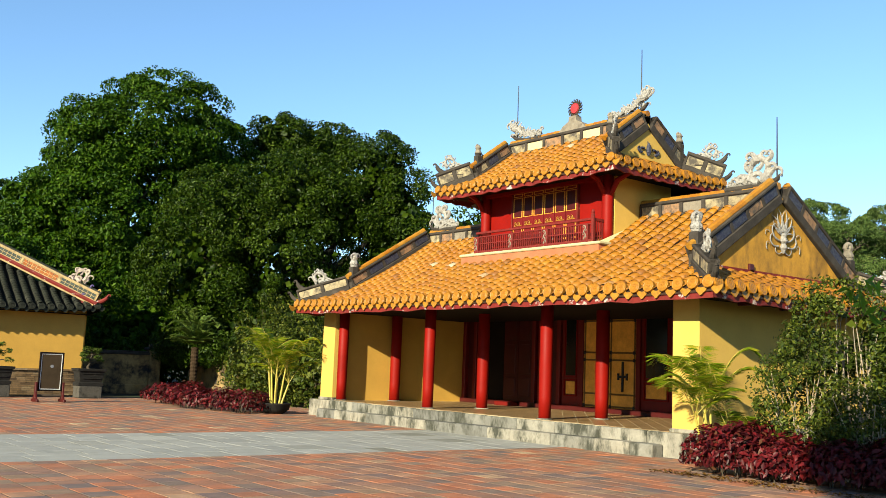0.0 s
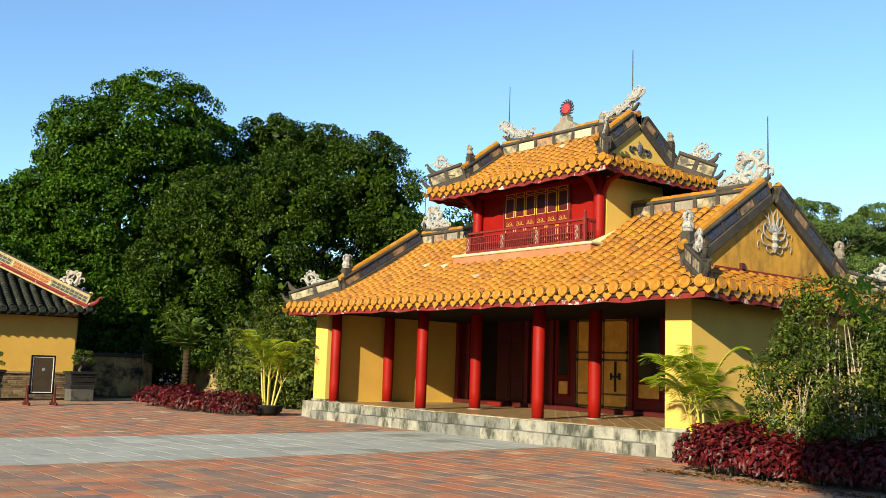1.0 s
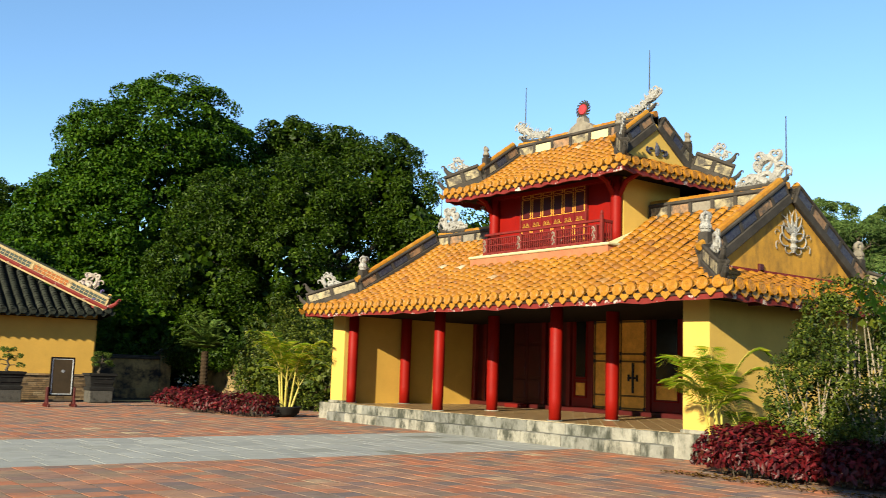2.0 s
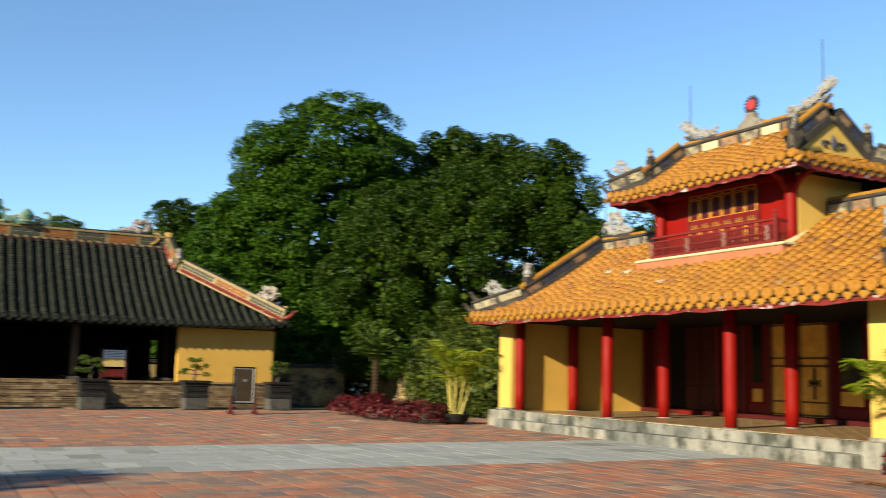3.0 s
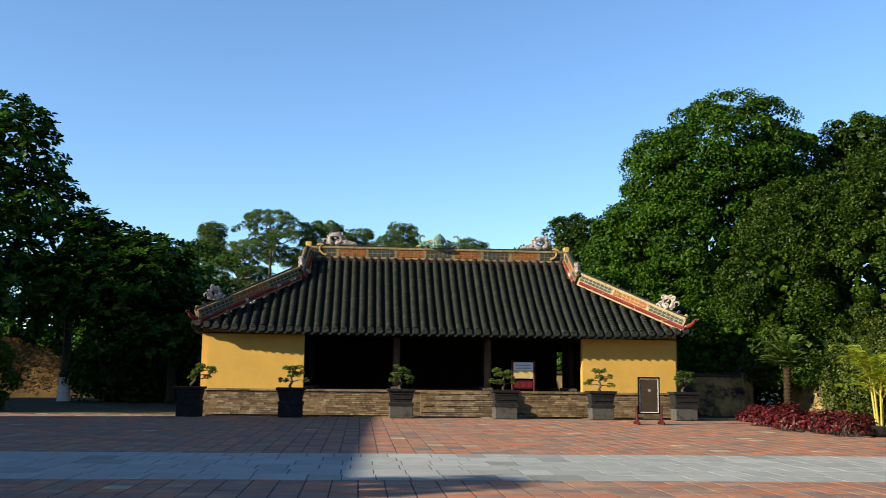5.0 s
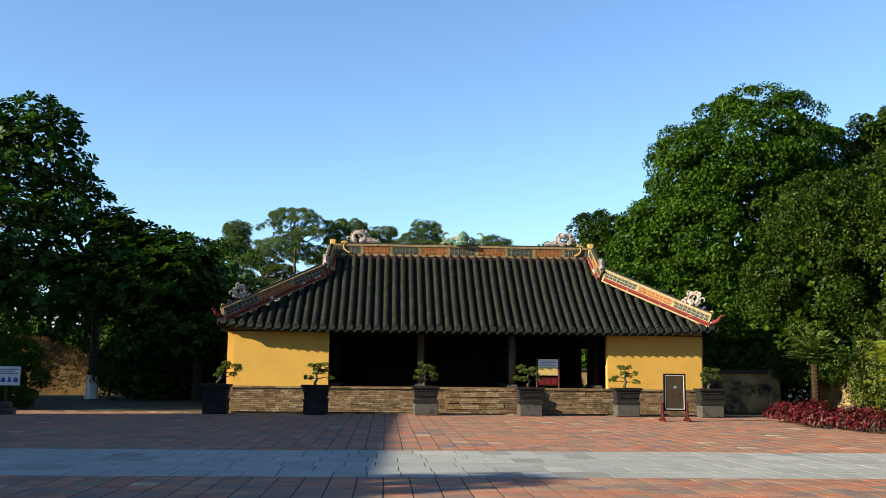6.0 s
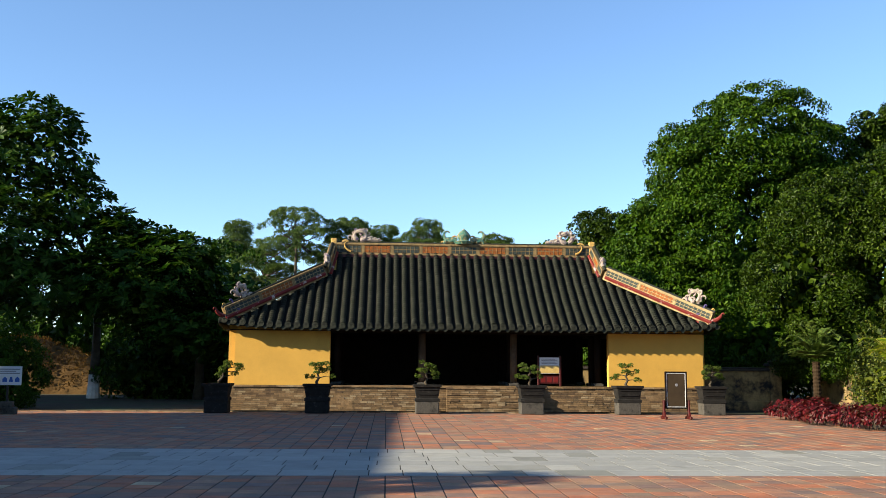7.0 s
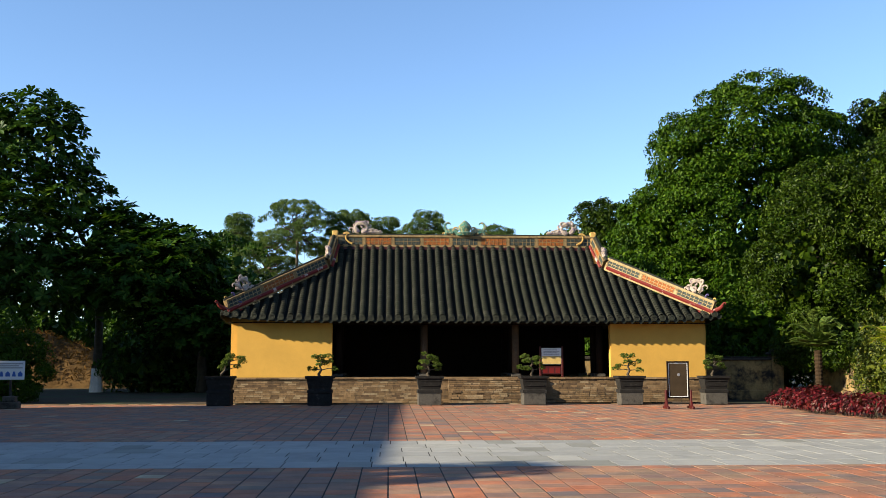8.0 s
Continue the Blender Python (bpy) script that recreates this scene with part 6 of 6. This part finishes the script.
# ---- bank of dry grass beyond the trees ----
def grass_bank():
    t = thing("grass_bank", "sunlit bank of dry brown grass under the trees", "bank", pose(-17.5, 59.5, 0), kind="structure")
    rng = np.random.default_rng(44)
    nx, ny = 44, 16
    v, f = [], []
    for j in range(ny + 1):
        for i in range(nx + 1):
            x, w = -9 + 14 * i / nx, j / ny
            high = min(3.2, 2.6 - 0.5 * (x + 1.7))
            z = max(0.0, high) * math.sin(w * math.pi / 2) ** 0.8 + rng.normal(0, 0.05) + 0.15 * math.sin(x * 1.7 + 3 * w)
            v.append((x, -2.6 + 4 * w, z if j else -0.1))
    n = nx + 1
    for j in range(ny):
        for i in range(nx):
            f.append((j * n + i, j * n + i + 1, (j + 1) * n + i + 1, (j + 1) * n + i))
    part("slope", Shape().add(v, f), straw, t, smooth=True)
    p = np.array(v)[rng.integers(n, len(v), 2600)] + rng.normal(0, 0.12, (2600, 3)) * np.array([1, 1, 0.2])
    quads("grass_blades", leaf_points(rng, p + np.array([0, 0, 0.08]), np.tile([0.2, -1.0, 0.3], (2600, 1)), 0.34, 0.14, -1.2, 0.1, 0.5), 4, LEAF_FACES, leaf_dry, t, kind="stuff")


grass_bank()


# ---- planters with small trained trees ----
def planter(x, y, seed, dark, label, lean=0.0):
    rng = np.random.default_rng(seed)
    t = thing("stone_planter", label, "planter", pose(x, y, 0, 0, 0, rng.normal(0, 1.5)), "planters before the hall")
    # planters in the shaded part get a black plinth, shade put into the colour
    part("plinth", Shape().box(-0.40, 0.40, -0.3, 0.3, 0, 0.42, bevel=0.025), black_stone if dark else plinth_grey, t)
    sh = Shape()
    b = sh
    v = []
    for z, hx, hy in ((0.42, 0.42, 0.31), (0.52, 0.42, 0.31), (0.55, 0.36, 0.27), (0.62, 0.385, 0.285), (0.90, 0.43, 0.325), (0.92, 0.48, 0.37), (1.0, 0.49, 0.38), (1.0, 0.42, 0.31), (0.94, 0.41, 0.30)):
        v += [(-hx, -hy, z), (hx, -hy, z), (hx, hy, z), (-hx, hy, z)]
    f = [(4 * i + k, 4 * i + (k + 1) % 4, 4 * i + 4 + (k + 1) % 4, 4 * i + 4 + k) for i in range(8) for k in range(4)]
    f += [(3, 2, 1, 0), (32, 33, 34, 35)]
    b.add(v, f)
    part("trough", b, black_stone, t)
    part("panel_rim", Shape().box(-0.34, 0.34, -0.335, -0.31, 0.82, 0.85).box(-0.32, 0.32, -0.315, -0.29, 0.66, 0.69), black_stone, t)
    tree_t = thing("bonsai", "small trained tree with cloud-like pads in a stone planter", "bonsai", pose(x, y, 0.94), "trained trees")
    sh = Shape()
    p, ends, boughs = Vector((0, 0, -0.02)), [], []
    path = [p]
    for k in range(5):
        p = p + Vector((lean * 0.12 + (0.07 if k % 2 else -0.06), rng.normal(0, 0.02), 0.13 + 0.02 * rng.random()))
        path.append(p)
        if k > 0:
            for s in (-1, 1):
                q = p + Vector((s * rng.uniform(0.14, 0.44) * (1.15 - k * 0.16) + lean * 0.22, rng.normal(0, 0.1), rng.uniform(-0.03, 0.08)))
                boughs.append(Shape().tube([p, p.lerp(q, 0.5) + Vector((0, 0, 0.03)), q], [0.02, 0.014, 0.006], 5))
                ends.append(q)
    sh.tube(path, [0.06, 0.05, 0.04, 0.033, 0.025, 0.012], 8)
    ends.append(path[-1])
    stem = part("trunk", sh, bark, tree_t)
    for bough in boughs:
        part("branch", bough, bark, stem)
    lobes = [(q.x + rng.normal(0, 0.05), q.y, q.z + 0.03 + rng.normal(0, 0.03), rng.uniform(0.07, 0.15), 0.11, rng.uniform(0.04, 0.08)) for q in ends]
    quads("foliage", crown_leaves(rng, lobes, 0.06, 230, 18, 0.045, 0.5, 0.6, 0.8, 0.1, -0.6), 4, LEAF_FACES, leaf_bonsai, tree_t)


for k, (x, dark, lean) in enumerate(((-5.75, True, 0.6), (-2.35, True, 0.1), (1.42, False, 0.0), (5.05, False, -0.1), (8.45, False, 0.0), (11.45, False, 0.1))):
    planter(x, 34.0, 100 + k, dark, "black stone planter, its plinth coloured dark for shade" if dark else "blackened stone planter on a grey plinth", lean)

# ---- free-standing display board before the hall ----
board = thing("display_board", "brown glazed display board on red feet", "board", pose(9.25, 30.9, 0))
part("panel", Shape().box(-0.31, 0.31, -0.012, 0.012, 0.38, 1.46), board_brown, board)
part("frame", Shape().box(-0.36, -0.31, -0.03, 0.03, 0.33, 1.51, bevel=0.008).box(0.31, 0.36, -0.03, 0.03, 0.33, 1.51, bevel=0.008).box(-0.31, 0.31, -0.03, 0.03, 0.33, 0.38).box(-0.31, 0.31, -0.03, 0.03, 1.46, 1.51), dark_shaded_wood, board)
part("inner_rim", Shape().box(-0.31, -0.29, -0.02, -0.012, 0.38, 1.46).box(0.29, 0.31, -0.02, -0.012, 0.38, 1.46).box(-0.29, 0.29, -0.02, -0.012, 1.44, 1.46).box(-0.29, 0.29, -0.02, -0.012, 0.38, 0.4), white_paint, board)
part("emblem", Shape().lathe([(0.05, 0), (0.045, 0.006)], 16), ink_dark, board, m=pose(0.02, -0.013, 1.08, 90))
part("rail", Shape().box(-0.36, 0.36, -0.02, 0.02, 0.18, 0.23), grey_wood, board)
for s in (-1, 1):
    part("foot", Shape().box(s * 0.40 - 0.04, s * 0.40 + 0.04, -0.28, 0.28, 0, 0.09, bevel=0.015).box(s * 0.40 - 0.03, s * 0.40 + 0.03, -0.06, 0.06, 0.09, 0.6, bevel=0.01).prism([(-0.2, 0.09), (0.2, 0.09), (0.04, 0.34), (-0.04, 0.34)], 0.03, pose(s * 0.40, 0, 0, 0, 0, 90)), dark_red, board)
# ---- notice in the hall ----
notice = thing("notice_board", "pale printed notice on a dark red stand inside the hall", "notice", pose(6.12, 36.55, 0.92))
for x in (-0.24, 0.0, 0.24):
    part("panel", Shape().box(x - 0.09, x + 0.09, -0.036, -0.0305, 0.15, 0.35, bevel=0.004), red_wood, notice)
part("stand", Shape().box(-0.45, -0.38, -0.05, 0.05, 0, 1.15, bevel=0.01).box(0.38, 0.45, -0.05, 0.05, 0, 1.15, bevel=0.01).box(-0.38, 0.38, -0.03, 0.03, 0.1, 0.4, bevel=0.01), dark_red, notice)
sheet = part("sheet", Shape().box(-0.37, 0.37, -0.04, -0.015, 0.48, 1.08), white_paint, notice)
part("picture", Shape().box(-0.36, 0.36, -0.046, -0.0405, 0.49, 0.78), board_gold, sheet)
for k in range(4):
    part("print_line", Shape().box(-0.3, 0.3 - 0.08 * (k % 2), -0.046, -0.0405, 0.84 + k * 0.055, 0.86 + k * 0.055), ink_dark, sheet)
# ---- visitor sign ----
sign = thing("visitor_sign", "white visitor sign with blue pictograms on a post", "sign", pose(-12.1, 32.2, 0, 0, 0, 6))
part("post", Shape().box(-0.03, 0.03, -0.03, 0.03, 0.1, 1.0), iron, sign)
part("block", Shape().box(-0.3, 0.3, -0.2, 0.2, 0, 0.22, bevel=0.02).box(-0.2, 0.2, -0.14, 0.14, 0.22, 0.4, bevel=0.02), plinth_grey, sign)
plate = part("plate", Shape().box(-0.42, 0.42, -0.045, -0.03, 0.92, 1.52), white_paint, sign)
for k in range(3):
    part("print_line", Shape().box(-0.36, 0.36 - 0.12 * (k % 2), -0.052, -0.0455, 1.28 + k * 0.065, 1.31 + k * 0.065), ink_dark, plate)
for k in range(4):
    part("pictogram", Shape().prism([(-0.07, 0), (0.07, 0), (0.07, 0.1), (0.0, 0.17), (-0.07, 0.1)] if k % 2 else [(-0.06, 0), (0.06, 0), (0.03, 0.16), (-0.03, 0.16)], 0.006, pose(-0.28 + k * 0.19, -0.049, 1.02)), ink_blue, plate)

# ---- fallen leaves round the crimson bush ----
rng_l = np.random.default_rng(5)
pts = []
for _ in range(420):
    a = rng_l.uniform(0, 1)
    pts.append((12.55 + rng_l.normal(0, 0.16), 6.4 + 3.9 * a, 0.012 + rng_l.random() * 0.02))
pts = np.array(pts)
tagged(quads("fallen_leaves", leaf_points(rng_l, pts, np.tile([0, 0, 1.0], (len(pts), 1)), 0.07, 0.5, 0, 0.15, 0.25), 4, LEAF_FACES, leaf_dry), "dry yellow and brown leaves on the paving", "leaves", kind="stuff")

# ---- the main hall behind the camera, unseen, added to lay shade over the court ----
main = thing("main_hall", "plain yellow temple hall out of view, added to shade the court", "temple", pose(-18.2, 16.0, 0, 0, 0, -1.8))
part("wall", Shape().box(-4, 4, -12, 12, 0, 3.6), yellow_lime, main)
part("roof", Shape().prism([(-5, 3.4), (5, 3.4), (0, 7.6)], 26), dark_pan, main)
# two trees out of view, added for their shadows on paving and crimson bush
tree("broadleaf_tree", "unseen large-leaved tree added to shade the paving", (-12.9, 8.2, 0), 6.5, 0.2, [(-14.6, 8.1, 6.0, 1.3, 0.8, 0.6), (-15.6, 7.8, 6.1, 1.1, 0.8, 0.5)], leaf_deep, 0.4, 36, 26, 0.32, 35, wide=0.45, group="large-leaved trees", core=0)
tree("broadleaf_tree", "unseen tall broad-leaved tree added to shade the court's edge", (-8.2, -1.0, 0), 10, 0.12, [(-8.2, -0.9, 9.5, 1.2, 0.85, 0.8), (-6.8, -0.4, 8.9, 0.9, 0.8, 0.7)], leaf_deep, 0.35, 130, 40, 0.3, 39, wide=0.45, group="large-leaved trees", core=200)
# three more out of view, added to keep the western trees in shade
for k, (x, y) in enumerate(((-30, 35), (-31, 41), (-34, 45))):
    tree("broadleaf_tree", "unseen large-leaved tree added to shade the western trees", (x, y, 0), 14, 0.3, [(x, y, 9.5, 4, 4, 4.5), (x + 1, y - 1, 4.5, 4, 4, 4)], leaf_deep, 1.0, 160, 40, 0.7, 36 + k, wide=0.45, group="large-leaved trees", core=500)


# ---- young tree whose leafy twigs hang into the view ----
def twig_tree(x, y):
    rng = np.random.default_rng(77)
    t = thing("young_tree", "young tree with pale bare twigs and fresh green leaves", "tree", pose(x, y, 0))
    sh = Shape()
    sh.tube([(0, 0, -0.1), (0.03, 0.02, 0.9), (-0.02, 0.05, 2.0), (0.0, 0.1, 3.0)], [0.06, 0.05, 0.035, 0.015], 8)
    tips = []
    for k in range(16):
        a, z = rng.uniform(0, 6.28), rng.uniform(1.5, 2.9)
        L = rng.uniform(0.5, 1.05)
        p = Vector((0, 0.05, z))
        q = p + Vector((math.cos(a) * L, math.sin(a) * L, rng.uniform(-0.05, 0.5)))
        sh.tube([p, p.lerp(q, 0.5) + Vector((0, 0, 0.08)), q], [0.016, 0.010, 0.004], 5)
        for _ in range(3):
            r = p.lerp(q, rng.uniform(0.4, 0.95))
            e = r + Vector((rng.normal(0, 0.2), rng.normal(0, 0.2), rng.uniform(0, 0.3)))
            sh.tube([r, e], [0.006, 0.003], 4)
            tips.append(e)
        tips.append(q)
    part("trunk", sh, grey_wood, t)
    pts, nr = [], []
    for e in tips:
        if rng.random() < 0.62:
            for _ in range(rng.integers(3, 7)):
                pts.append((e.x + rng.normal(0, 0.06), e.y + rng.normal(0, 0.06), e.z + rng.normal(-0.06, 0.05)))
                nr.append((rng.normal(), rng.normal(), 0.6))
    quads("foliage", leaf_points(rng, np.array(pts), np.array(nr), 0.2, 0.34, 1.6, 0.08, 0.5), 4, LEAF_FACES, leaf_bright, t)


twig_tree(9.35, 4.0)
